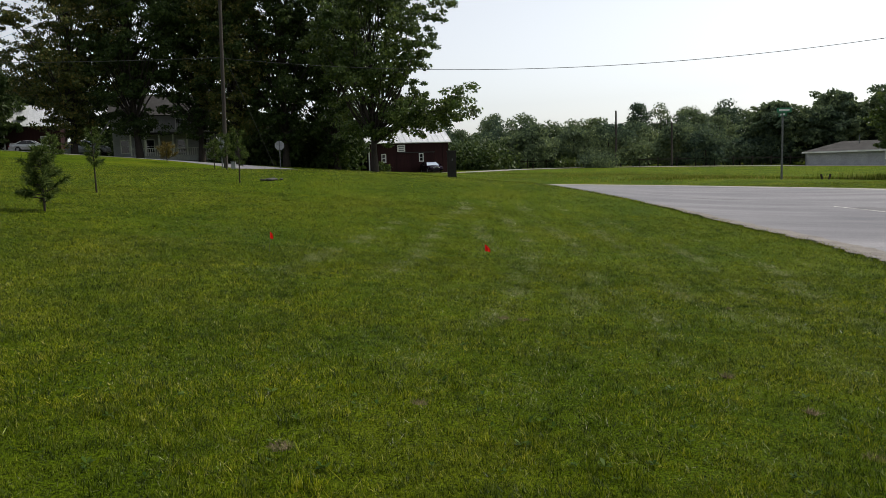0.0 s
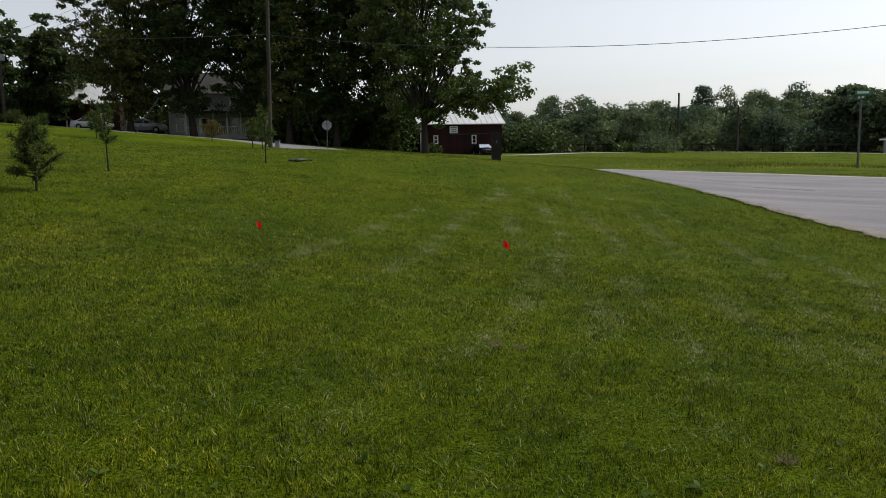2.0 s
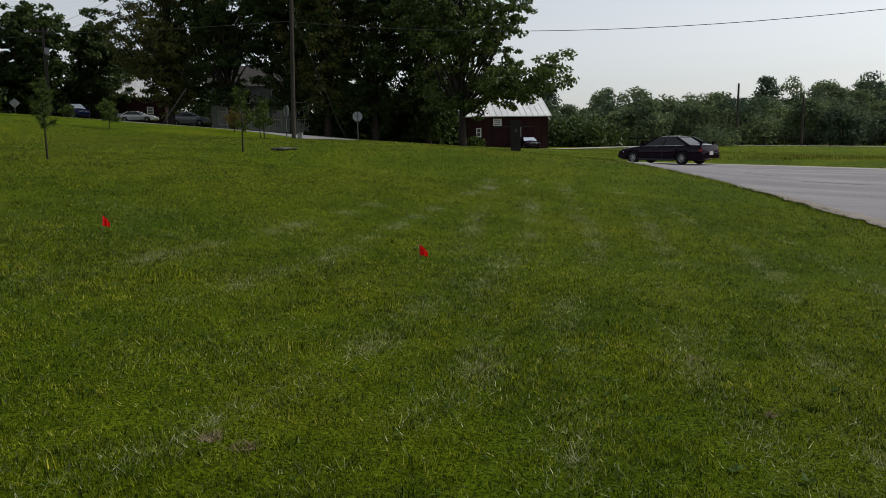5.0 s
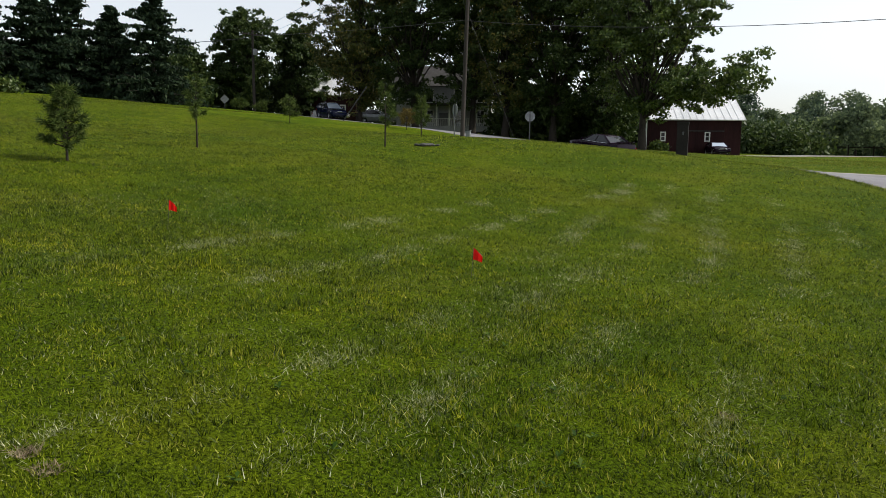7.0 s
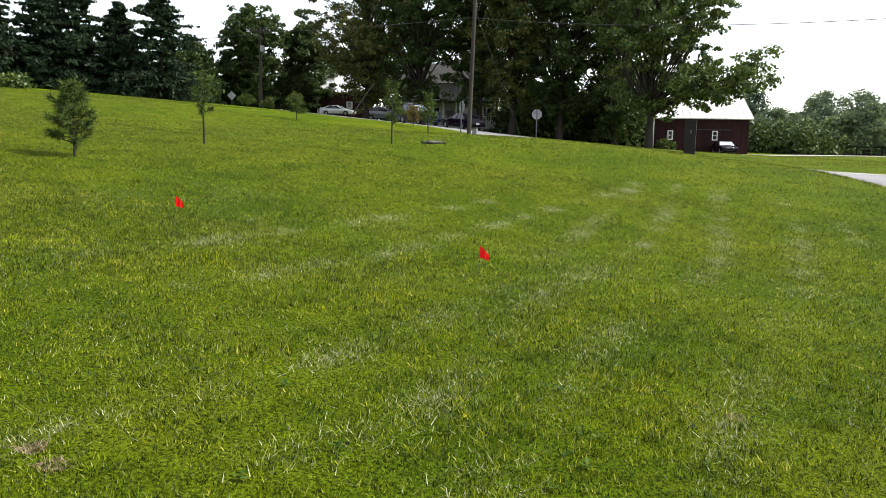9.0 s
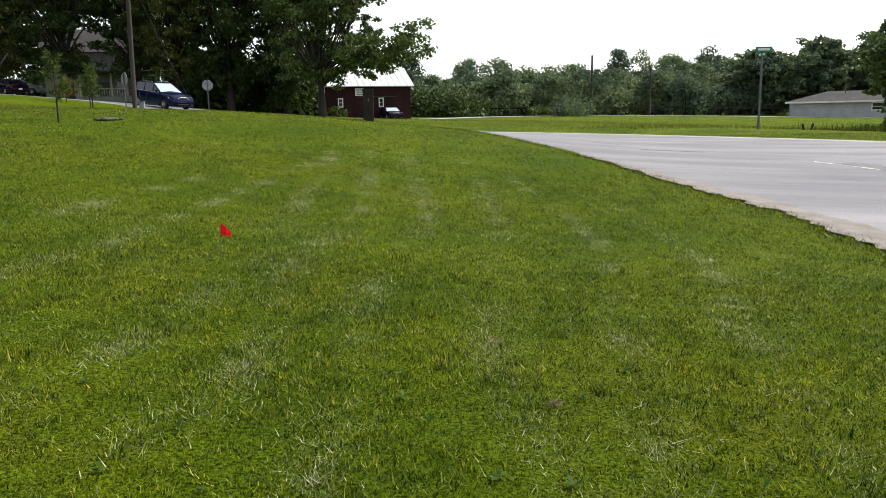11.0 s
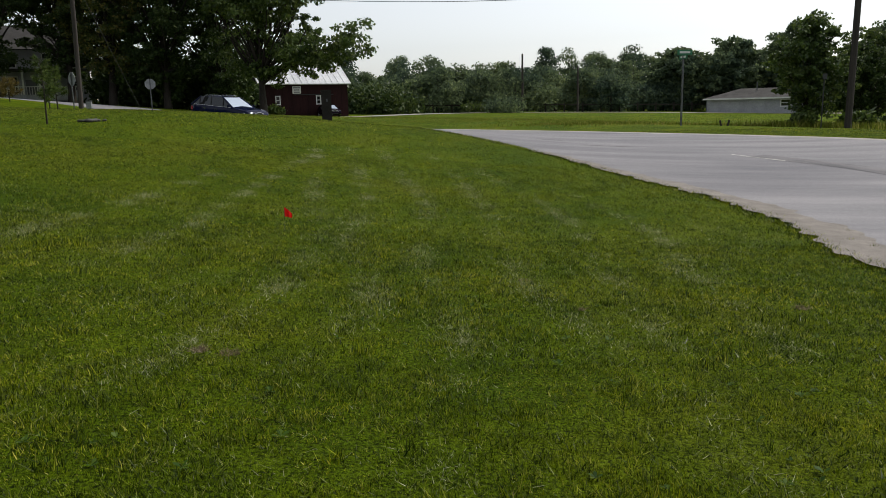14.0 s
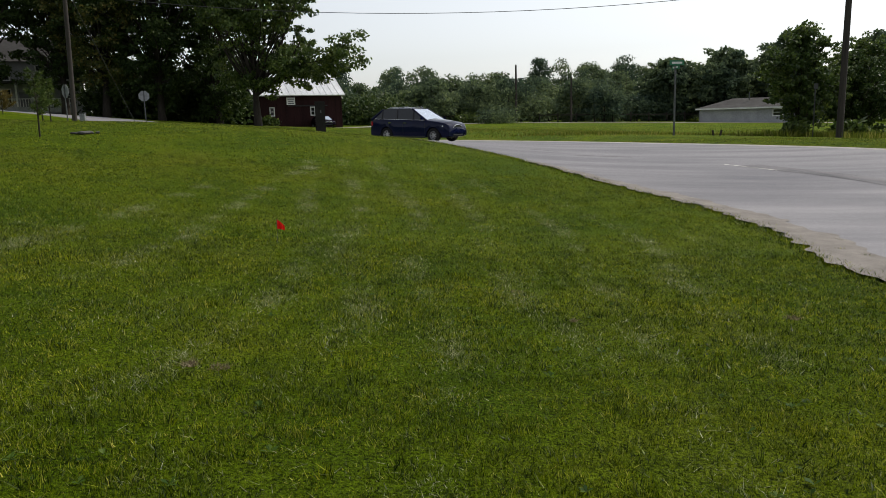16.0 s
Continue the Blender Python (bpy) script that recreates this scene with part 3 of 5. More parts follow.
def broadleaf(name, x, y, height, spread, mat, label, seed, clumps=110, leaves=260, leaf=0.26, low=0.14, lean=(0, 0), fork=0.3, group="trees", clump_r=1.0, trunk_r=None, arm=None, boughs=()):
    rng = np.random.default_rng(seed)
    z0 = hz(x, y)
    t = thing(name, pose(x, y, z0), label, "tree", group)
    r0 = trunk_r or 0.013 * height
    ts = np.linspace(0, 1, 9)
    bend = rng.normal(0, 0.012 * height, 2)
    line = np.stack([lean[0] * ts ** 2 + bend[0] * np.sin(ts * 3), lean[1] * ts ** 2 + bend[1] * np.sin(ts * 2.4), ts * height * 0.86 - 0.15], 1)
    v, f = tube_arrays(line, r0 * (1 - 0.88 * ts) * np.where(ts < 0.05, 1.35, 1), 9)
    link_mesh("trunk", smooth(np_mesh("trunk", v, f)), M_BARK, t)
    # clump centres fill an uneven crown
    c = []
    while len(c) < clumps:
        p = rng.uniform(-1, 1, 3)
        r = np.linalg.norm(p)
        if r > 1 or r < 0.25:
            continue
        zz = low + (1 - low) * (p[2] + 1) / 2
        prof = 1.15 * (1 - abs((zz - 0.45) / 0.62) ** 2.3)
        if prof <= 0:
            continue
        lump = 0.78 + 0.3 * math.sin(3 * math.atan2(p[1], p[0]) + seed) * math.cos(5 * zz + seed)
        c.append((p[0] * spread * prof * lump + lean[0] * zz, p[1] * spread * prof * lump + lean[1] * zz, zz * height))
    if arm:
        for k in range(16):
            s = 0.3 + 0.7 * k / 15
            c.append((arm[0] * s + rng.normal(0, 0.35), arm[1] * s + rng.normal(0, 0.6), height * 0.185 + arm[2] * s * 0.35 + rng.normal(0, 0.45)))
        clumps = len(c)
    c = np.array(c)
    limbs = []
    for k, p in enumerate(c):
        if k % 2:
            continue
        s = max(fork * 0.5, p[2] / height - 0.22 - 0.18 * rng.uniform()) / 0.86
        s = min(s, 0.9)
        a = np.array([np.interp(s, ts, line[:, j]) for j in range(3)])
        mid = a * 0.45 + p * 0.55 + rng.normal(0, 0.03 * height, 3) * [0.4, 0.4, 0.2] + [0, 0, 0.02 * height]
        limbs.append(tube_arrays(spline([a, mid, p], 4), np.linspace(r0 * 0.36 * (1 - 0.6 * s), 0.02, 9), 5))
    v, f = joined(limbs)
    link_mesh("branchwork", smooth(np_mesh("branchwork", v, f)), M_BARK, t)
    for bx, by, b0, b1 in boughs:
        a, e = np.array([0, 0, b0]), np.array([bx, by, b1])
        mid = a * 0.55 + e * 0.45 + [0.12 * bx, 0.1 * by, -0.04 * b1]
        tube("bough", spline([a, mid, e], 6), np.linspace(r0 * 0.62, 0.05, 13), M_BARK, t, 7)
    rad = clump_r * rng.uniform(0.6, 1.25, clumps)
    sprays = np.repeat(c, 7, 0) + puff(rng, (7 * clumps, 3)) * np.repeat(rad, 7)[:, None] * [0.72, 0.72, 0.52]
    each = max(8, leaves // 7)
    cent = np.repeat(sprays, each, 0)
    cent = cent + puff(rng, cent.shape) * np.repeat(rad, 7 * each)[:, None] * [0.27, 0.27, 0.15]
    v, f = leaf_tris(cent, leaf, rng)
    link_mesh("crown", np_mesh("crown", v, f), mat, t)
    return t


def conifer(name, x, y, height, spread, label, seed, mat=None, whorls=16, per=9, needles=70, leaf=0.30, trunk=0.10, group="conifers", bare=0.06):
    rng = np.random.default_rng(seed)
    t = thing(name, pose(x, y, hz(x, y)), label, "tree", group)
    v, f = tube_arrays([(0, 0, -0.1), (0.01 * height, 0, height * 0.5), (0, 0, height * 0.98)], [trunk * 1.1, trunk * 0.7, 0.015], 8)
    link_mesh("trunk", smooth(np_mesh("trunk", v, f)), M_BARK, t)
    limbs, cs = [], []
    for w in range(whorls):
        q = bare + (1 - bare) * (w + rng.uniform(0, 0.8)) / whorls
        length = spread * (1 - q) ** 0.9 * rng.uniform(0.6, 1.2) + 0.10
        for k in range(per):
            a = rng.uniform(0, 6.28)
            ln = length * rng.uniform(0.4, 1.2)
            p0 = np.array([0, 0, q * height])
            p1 = p0 + [math.cos(a) * ln, math.sin(a) * ln, ln * (rng.uniform(-0.30, 0.10) + 0.6 * q * q)]
            limbs.append(tube_arrays([p0, (p0 + p1) / 2 - [0, 0, 0.05 * ln], p1], [trunk * 0.28 * (1 - q) + 0.006, trunk * 0.18 * (1 - q) + 0.005, 0.004], 4))
            s = rng.uniform(0.25, 1.03, needles)
            pts = p0 + s[:, None] * (p1 - p0) + rng.normal(0, 1, (needles, 3)) * (0.07 * ln + leaf * 0.25) * [1, 1, 0.28] - np.array([0, 0, 0.12 * ln]) * s[:, None] ** 2
            cs.append(pts)
    v, f = joined(limbs)
    link_mesh("branchwork", np_mesh("branchwork", v, f), M_BARK, t)
    v, f = leaf_tris(np.vstack(cs), leaf, rng, long=2.2)
    link_mesh("crown", np_mesh("crown", v, f), mat or M_NEEDLE, t)
    return t


def sapling(x, y, height, spread, label, seed, trunk_clear=0.35, mat=None, dense=1.0, leaf=0.06):
    """A young pine with tufts of needles on a thin stem."""
    rng = np.random.default_rng(seed)
    t = thing("pine_sapling", pose(x, y, hz(x, y)), label, "young tree", "saplings on the lawn")
    v, f = tube_arrays([(0, 0, -0.05), (rng.normal(0, 0.02), rng.normal(0, 0.02), height * 0.5), (0, 0, height * 0.97)], [0.023, 0.015, 0.005], 7)
    link_mesh("stem", smooth(np_mesh("stem", v, f)), M_STEM, t)
    limbs, needles = [], []
    n = int(17 * dense)
    for k in range(n):
        q = trunk_clear + (0.98 - trunk_clear) * (k + rng.uniform(0, 1)) / n
        a = k * 2.4 + rng.normal(0, 0.4)
        ln = spread * (1.05 - 0.75 * ((q - trunk_clear) / (1 - trunk_clear)) ** 1.5) * rng.uniform(0.2, 1.3) + 0.04
        p0 = np.array([0, 0, q * height])
        p1 = p0 + [math.cos(a) * ln, math.sin(a) * ln, ln * rng.uniform(0.15, 0.75)]
        limbs.append(tube_arrays([p0, (p0 + p1) / 2 - [0, 0, 0.06 * ln], p1], [0.010, 0.007, 0.003], 4))
        m = int(68 * (0.4 + ln / spread))
        s = rng.uniform(0.45, 1.05, (m, 1))
        base = p0 + s * (p1 - p0)
        d = rng.normal(0, 1, (m, 3)) + 0.9 * (p1 - p0) / ln
        d /= np.linalg.norm(d, axis=1)[:, None]
        sd = np.cross(d, rng.normal(0, 1, (m, 3)))
        sd /= np.linalg.norm(sd, axis=1)[:, None]
        ll = leaf * 1.7 * rng.uniform(0.7, 1.3, (m, 1))
        needles.append(np.stack([base - sd * leaf * 0.13, base + sd * leaf * 0.13, base + d * ll], 1).reshape(-1, 3))
    v, f = joined(limbs)
    link_mesh("branchwork", np_mesh("branchwork", v, f), M_STEM, t)
    v = np.vstack(needles)
    link_mesh("foliage", np_mesh("foliage", v, np.arange(len(v)).reshape(-1, 3)), mat or M_SAPNEEDLE, t)
    return t


def build_big_trees():
    for a in (("shade_tree", -39.4, 71.5, 22, 6.0, M_OAK, "tall leafy roadside tree with rust-tinged leaves", 21),
              ("shade_tree", -33.5, 73, 24, 6.0, M_DARKLEAF, "tall dark leafy tree before the farmhouse", 22),
              ("shade_tree", -28.0, 75, 23, 5.4, M_DARKLEAF, "tall dark leafy tree before the farmhouse", 23),
              ("shade_tree", -23.6, 73, 24, 4.8, M_OAK, "tall thin-topped tree with yellowing leaves", 24),
              ("shade_tree", -18.6, 72.5, 23, 5.2, M_DARKLEAF, "tall dense dark tree beside the red barn", 25),
              ("shade_tree", -13.8, 74, 21, 5.2, M_DARKLEAF, "tall dense dark tree beside the red barn", 26)):
        broadleaf(*a, clumps=165, leaves=320, leaf=0.17, low={21: 0.06, 22: 0.085, 23: 0.09, 24: 0.07}.get(a[7], 0.02), clump_r=1.05)
    broadleaf("maple_tree", -8.6, 64, 20.0, 5.7, M_MAPLE, "spreading green maple with a forked dark trunk", 31, clumps=125, leaves=400, leaf=0.17, low=0.14, lean=(0.2, 0), clump_r=1.0, trunk_r=0.27, arm=(8.1, -4.0, 4.2),
              boughs=((3.5, -1.4, 2.6, 9.6), (1.9, -2.0, 3.0, 11.6), (-1.3, -1.8, 3.2, 12.0), (3.9, -1.9, 2.4, 6.2), (-2.9, -1.0, 2.8, 8.6)))
    for k, (x, y, hgt, sp) in enumerate(((-57.5, 74.7, 12, 4.4), (-55.0, 81, 12, 4.2), (-61, 69, 6.8, 2.8), (-55.5, 95, 13.5, 5.2), (-48, 96, 15, 6.2))):
        broadleaf("roadside_tree", x, y, hgt, sp, M_DARKLEAF, "bushy green tree on the far roadside", 40 + k, clumps=85, leaves=300, leaf=0.24, low=0.05, clump_r=1.0)
    for k, (x, y, hgt, sp) in enumerate(((-56.5, 42.8, 10.4, 4.3), (-54.4, 45.9, 8.6, 3.9), (-52.8, 48.3, 9.8, 4.2), (-51.2, 51.0, 7.8, 3.5), (-46.6, 51.2, 9.3, 4.2), (-58.5, 39.0, 10.6, 3.6), (-60, 35, 10.5, 3.6), (-57.6, 49.5, 8.2, 3.0), (-54.5, 54.0, 7.4, 2.8))):
        conifer("spruce", x, y, hgt, 1.2 * sp, "tall dark evergreen in a windbreak row", 60 + k, whorls=24, per=10, needles=72, leaf=0.185, trunk=0.12, bare=0.01)
    # right of the road
    for k, (x, y, hgt, sp, m) in enumerate(((24.3, 43, 6.0, 2.0, M_MAPLE), (30.5, 47, 5.6, 2.4, M_DARKLEAF), (35, 54, 6.8, 3.4, M_MAPLE), (31.0, 38.5, 3.6, 1.9, M_OAK))):
        broadleaf("roadside_tree", x, y, hgt, sp, m, "low-branched green tree on the meadow edge", 80 + k, clumps=80, leaves=250, leaf=0.12, low=0.10, clump_r=0.55)
    for k, (x, y, hgt, sp) in enumerate(((50, 108, 10, 5), (58, 106, 11.5, 6), (66, 98, 11, 6), (44, 112, 9, 5))):
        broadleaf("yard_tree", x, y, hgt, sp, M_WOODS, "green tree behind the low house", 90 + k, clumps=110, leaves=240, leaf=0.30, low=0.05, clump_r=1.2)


def build_woods():
    """The far wood: uneven rows of crowns, one mesh of trunks and one of leaves."""
    rng = np.random.default_rng(5)
    chunks, trunks = [], []
    for row, (y0, n, hlo, hhi) in enumerate(((109, 46, 3.0, 5.4), (121, 44, 4.8, 6.8), (134, 44, 6.2, 8.4), (150, 40, 7.4, 9.8))):
        for k in range(n):
            x = -34 + (150 * (k + rng.uniform(-0.3, 0.3)) / n)
            y = y0 + rng.normal(0, 3.5) + (0.25 * (x - 40) if x > 40 else 0)
            hgt = rng.uniform(hlo * 0.85, hhi * 1.12) * (1 + 0.10 * math.sin(x * 0.11 + row) + (0.10 if 22 < x < 48 else 0))
            sp = rng.uniform(2.2, 4.0)
            z = hz(x, y)
            m = 34
            q = rng.uniform(0, 1, m) ** 0.8
            a = rng.uniform(0, 6.28, m)
            rr = sp * np.sqrt(rng.uniform(0.15, 1, m)) * np.sin(np.clip(0.25 + q * 2.75, 0, 3.1)) ** 0.6
            c = np.stack([x + rr * np.cos(a), y + rr * np.sin(a), z + hgt * (0.06 + 0.92 * q)], 1)
            lv = 92
            p = np.repeat(c, lv, 0) + puff(rng, (m * lv, 3)) * [0.62, 0.62, 0.40]
            lv4, lf4 = leaf_tris(p, 0.36, rng)
            chunks.append((lv4, lf4[:, :3]))
            trunks.append(tube_arrays([(x, y, z - 0.2), (x, y, z + hgt * 0.8)], [0.16, 0.05], 5))
    v, f = joined(chunks)
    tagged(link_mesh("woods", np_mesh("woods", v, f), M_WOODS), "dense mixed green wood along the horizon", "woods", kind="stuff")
    v, f = joined(trunks)
    tagged(link_mesh("woods_trunks", np_mesh("woods_trunks", v, f), M_BARK), "dark trunks of the far wood", "woods", kind="stuff")
    # dark sheet added for the wood's deep shade, closing it at its back
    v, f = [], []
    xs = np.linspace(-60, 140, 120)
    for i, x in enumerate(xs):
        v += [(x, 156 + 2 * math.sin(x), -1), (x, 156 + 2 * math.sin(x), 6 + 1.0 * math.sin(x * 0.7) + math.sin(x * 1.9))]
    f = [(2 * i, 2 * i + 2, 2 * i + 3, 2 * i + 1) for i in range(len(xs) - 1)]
    tagged(link_mesh("backdrop_wood", np_mesh("backdrop_wood", v, f), M_NEEDLE), "dark sheet standing in for deep shade behind the far wood", "backdrop", kind="structure")


def shrub(name, x, y, height, spread, mat, label, seed, leaf=0.16, clumps=14, leaves=90, group=""):
    rng = np.random.default_rng(seed)
    t = thing(name, pose(x, y, hz(x, y)), label, "shrub", group)
    a, r = rng.uniform(0, 6.28, clumps), spread * np.sqrt(rng.uniform(0, 1, clumps))
    c = np.stack([np.cos(a) * r, np.sin(a) * r, height * rng.uniform(0.25, 0.85, clumps) * (1 - 0.35 * (r / spread) ** 2)], 1)
    v, f = joined([tube_arrays([(p[0] * 0.1, p[1] * 0.1, -0.03), p * [0.6, 0.6, 0.6], p], [0.03, 0.018, 0.006], 4) for p in c])
    link_mesh("stemwork", np_mesh("stemwork", v, f), M_BARK, t)
    p = np.repeat(c, leaves, 0) + rng.normal(0, 1, (clumps * leaves, 3)) * spread * 0.22
    p[:, 2] = np.abs(p[:, 2])
    v, f = leaf_tris(p, leaf, rng)
    link_mesh("foliage", np_mesh("foliage", v, f), mat, t)
    return t


# ---- buildings ----


def wall_panel(bm, x0, x1, z0, z1, y, th, holes):
    """A wall in the xz plane, y to y + th, with rectangular openings (x0, x1, z0, z1)."""
    xs = sorted({x0, x1, *[v for hl in holes for v in hl[:2]]})
    zs = sorted({z0, z1, *[v for hl in holes for v in hl[2:]]})
    for a, b in zip(xs, xs[1:]):
        for c, d in zip(zs, zs[1:]):
            cx, cz = (a + b) / 2, (c + d) / 2
            if any(hl[0] < cx < hl[1] and hl[2] < cz < hl[3] for hl in holes):
                continue
            box(bm, cx, y + th / 2, cz, b - a, th, d - c)
    bmesh.ops.remove_doubles(bm, verts=bm.verts, dist=0.001)
    return bm


def window(parent, x, z, w, hgt, y, trim=M_WHITE, out=-1):
    fr = bmesh.new()
    for sx in (-1, 1):
        box(fr, x + sx * (w / 2 - 0.03), y, z, 0.10, 0.14, hgt + 0.06)
        box(fr, x, y, z + sx * (hgt / 2 - 0.03), w - 0.05, 0.13, 0.10)
    box(fr, x, y, z, w - 0.05, 0.08, 0.05)
    win = part("window", fr, trim, parent, "white-framed small window")
    part("pane", boxed(x, y + 0.03 * -out, z, w - 0.06, 0.02, hgt - 0.06), M_DARKGLASS, win)
    return win


def gable_end(bm, y, half, eave, rise, th):
    v = [bm.verts.new(p) for p in ((-half, y, eave), (half, y, eave), (0, y, eave + rise), (-half, y + th, eave), (half, y + th, eave), (0, y + th, eave + rise))]
    for f in ((0, 1, 2), (5, 4, 3), (0, 3, 4, 1), (1, 4, 5, 2), (2, 5, 3, 0)):
        bm.faces.new([v[i] for i in f])


def roof_slope(length, half, eave, rise, side, over=0.35, th=0.10):
    """One slope of a gable roof along x, with standing ribs."""
    bm = bmesh.new()
    run = math.hypot(half, rise)
    a = math.atan2(rise, half)
    m = Matrix.Translation((0, 0, eave + rise)) @ Matrix.Rotation(-side * a if side > 0 else a, 4, "X")
    box(bm, 0, side * (run + over) / 2, th / 2, length + 2 * over, run + over, th)
    bmesh.ops.transform(bm, matrix=m, verts=bm.verts)
    return bm


def roof_ribs(slope, length, half, eave, rise, side, mat, over=0.35, th=0.10):
    run = math.hypot(half, rise)
    a = math.atan2(rise, half)
    m = Matrix.Translation((0, 0, eave + rise)) @ Matrix.Rotation(-side * a if side > 0 else a, 4, "X")
    n = int(length / 0.6)
    for k in range(n + 1):
        bm = boxed(-length / 2 - over + 0.05 + k * (length + 2 * over - 0.1) / n, side * (run + over) / 2, th + 0.02, 0.05, run + over, 0.04)
        bmesh.ops.transform(bm, matrix=m, verts=bm.verts)
        part("rib", bm, mat, slope)


def barn(x, y, turn, length, width, eave, rise, label, windows, end_window=None, sign=False, track=False):
    z = hz(x, y) - 0.15
    t = thing("barn", pose(x, y, z, 0, 0, turn), label, "barn")
    hw = width / 2
    holes = [(wx - ww / 2, wx + ww / 2, wz - wh / 2, wz + wh / 2) for wx, wz, ww, wh in windows]
    part("front_wall", wall_panel(bmesh.new(), -length / 2, length / 2, 0, eave, -hw, 0.15, holes), M_RED, t)
    part("back_wall", boxed(0, hw - 0.075, eave / 2, length, 0.15, eave), M_RED, t)
    for s in (-1, 1):
        bm = boxed(s * (length / 2 - 0.075), 0, eave / 2, 0.15, width - 0.302, eave)
        g = bmesh.new()
        gable_end(g, -0.075, hw, eave, rise, 0.15)
        bmesh.ops.transform(g, matrix=Matrix.Translation((s * (length / 2 - 0.075), 0, 0)) @ Matrix.Rotation(math.pi / 2, 4, "Z"), verts=g.verts)
        part("end_wall", bm, M_RED, t)
        part("gable", g, M_RED, t)
        roof_ribs(part("roof_slope", roof_slope(length, hw, eave, rise, s), M_TIN, t, "pale ribbed metal roof sheet"), length, hw, eave, rise, s, M_TIN)
        part("corner_board", boxed(s * (length / 2 - 0.06), -hw - 0.015, eave / 2, 0.14, 0.03, eave), M_WHITE if s < 0 else M_RED, t)
    # board seams
    for k in range(int(length / 0.9)):
        xx = -length / 2 + 0.45 + k * 0.9
        if all(abs(xx - w[0]) > w[2] / 2 + 0.06 for w in windows):
            part("batten", boxed(xx, -hw - 0.012, eave / 2, 0.05, 0.024, eave - 0.02), M_RED, t)
    for wx, wz, ww, wh in windows:
        window(t, wx, wz, ww, wh, -hw + 0.03)
    if end_window:
        window(t, 0, 0, 0.5, 0.5, 0).matrix_basis = pose(-length / 2 - 0.01, end_window[0], end_window[1], 0, 0, -90)
    if track:
        part("door_track", boxed(0.9, -hw - 0.05, 2.32, 4.2, 0.08, 0.09), M_BLACKTRIM, t, "dark sliding door rail")
    if sign:
        sg = part("sign", boxed(-0.9, -hw - 0.05, 2.80, 0.90, 0.04, 0.75, 0.01), M_WHITE, t, "weathered white sign board with dark lines")
        for k, (wd, zz) in enumerate(((0.7, 3.02), (0.55, 2.80), (0.62, 2.58))):
            part("writing_bar", boxed(-0.9, -hw - 0.074, zz, wd, 0.008, 0.10), M_GREY, sg)
    return t


def farmhouse(x, y, turn):
    z = hz(x, y) - 0.2
    t = thing("farmhouse", pose(x, y, z, 0, 0, turn), "white two-storey farmhouse with a columned porch in tree shade", "house")
    L, W, E, R = 10.8, 7.0, 5.2, 2.4
    wins = [(xx, zz, 0.9, 1.5) for xx in (-4.2, -1.6, 1.6, 4.2) for zz in (1.7, 4.0)]
    holes = [(a - w / 2, a + w / 2, c - hh / 2, c + hh / 2) for a, c, w, hh in wins] + [(-0.5, 0.5, 0.02, 2.1)]
    # white walls given the greyer siding colour to paint in the tree shade
    part("front_wall", wall_panel(bmesh.new(), -L / 2, L / 2, 0, E, -W / 2, 0.2, holes), M_SIDING, t)
    part("back_wall", boxed(0, W / 2 - 0.1, E / 2, L, 0.2, E), M_SIDING, t)
    for s in (-1, 1):
        part("end_wall", boxed(s * (L / 2 - 0.1), 0, E / 2, 0.2, W - 0.402, E), M_WHITE, t)
        g = bmesh.new()
        gable_end(g, -0.1, W / 2, E, R, 0.2)
        bmesh.ops.transform(g, matrix=Matrix.Translation((s * (L / 2 - 0.1), 0, 0)) @ Matrix.Rotation(math.pi / 2, 4, "Z"), verts=g.verts)
        part("gable", g, M_WHITE, t)
        part("roof_slope", roof_slope(L, W / 2, E, R, s), M_SHINGLE, t, "grey shingled roof slope")
    for a, c, w, hh in wins:
        window(t, a, c, w, hh, -W / 2 + 0.04)
    part("front_door", boxed(0, -W / 2 + 0.08, 1.06, 1.0, 0.06, 2.08, 0.01), M_GREY, t)
    part("porch_floor", boxed(0.9, -W / 2 - 1.1, 0.3, 9.0, 2.18, 0.6), M_SIDING, t)
    part("porch_roof", boxed(0.9, -W / 2 - 1.15, 3.0, 9.4, 2.28, 0.16), M_SHINGLE, t)
    for k in range(7):
        px = -3.4 + k * 1.43
        part("porch_post", boxed(px, -W / 2 - 2.0, 1.76, 0.16, 0.16, 2.32, 0.02), M_WHITE, t)
        for j in range(5):
            if k < 6:
                part("baluster", boxed(px + 0.26 + j * 0.23, -W / 2 - 2.0, 0.98, 0.05, 0.05, 0.74), M_WHITE, t)
        if k < 6:
            part("rail", boxed(px + 0.715, -W / 2 - 2.0, 1.38, 1.25, 0.08, 0.07), M_WHITE, t)


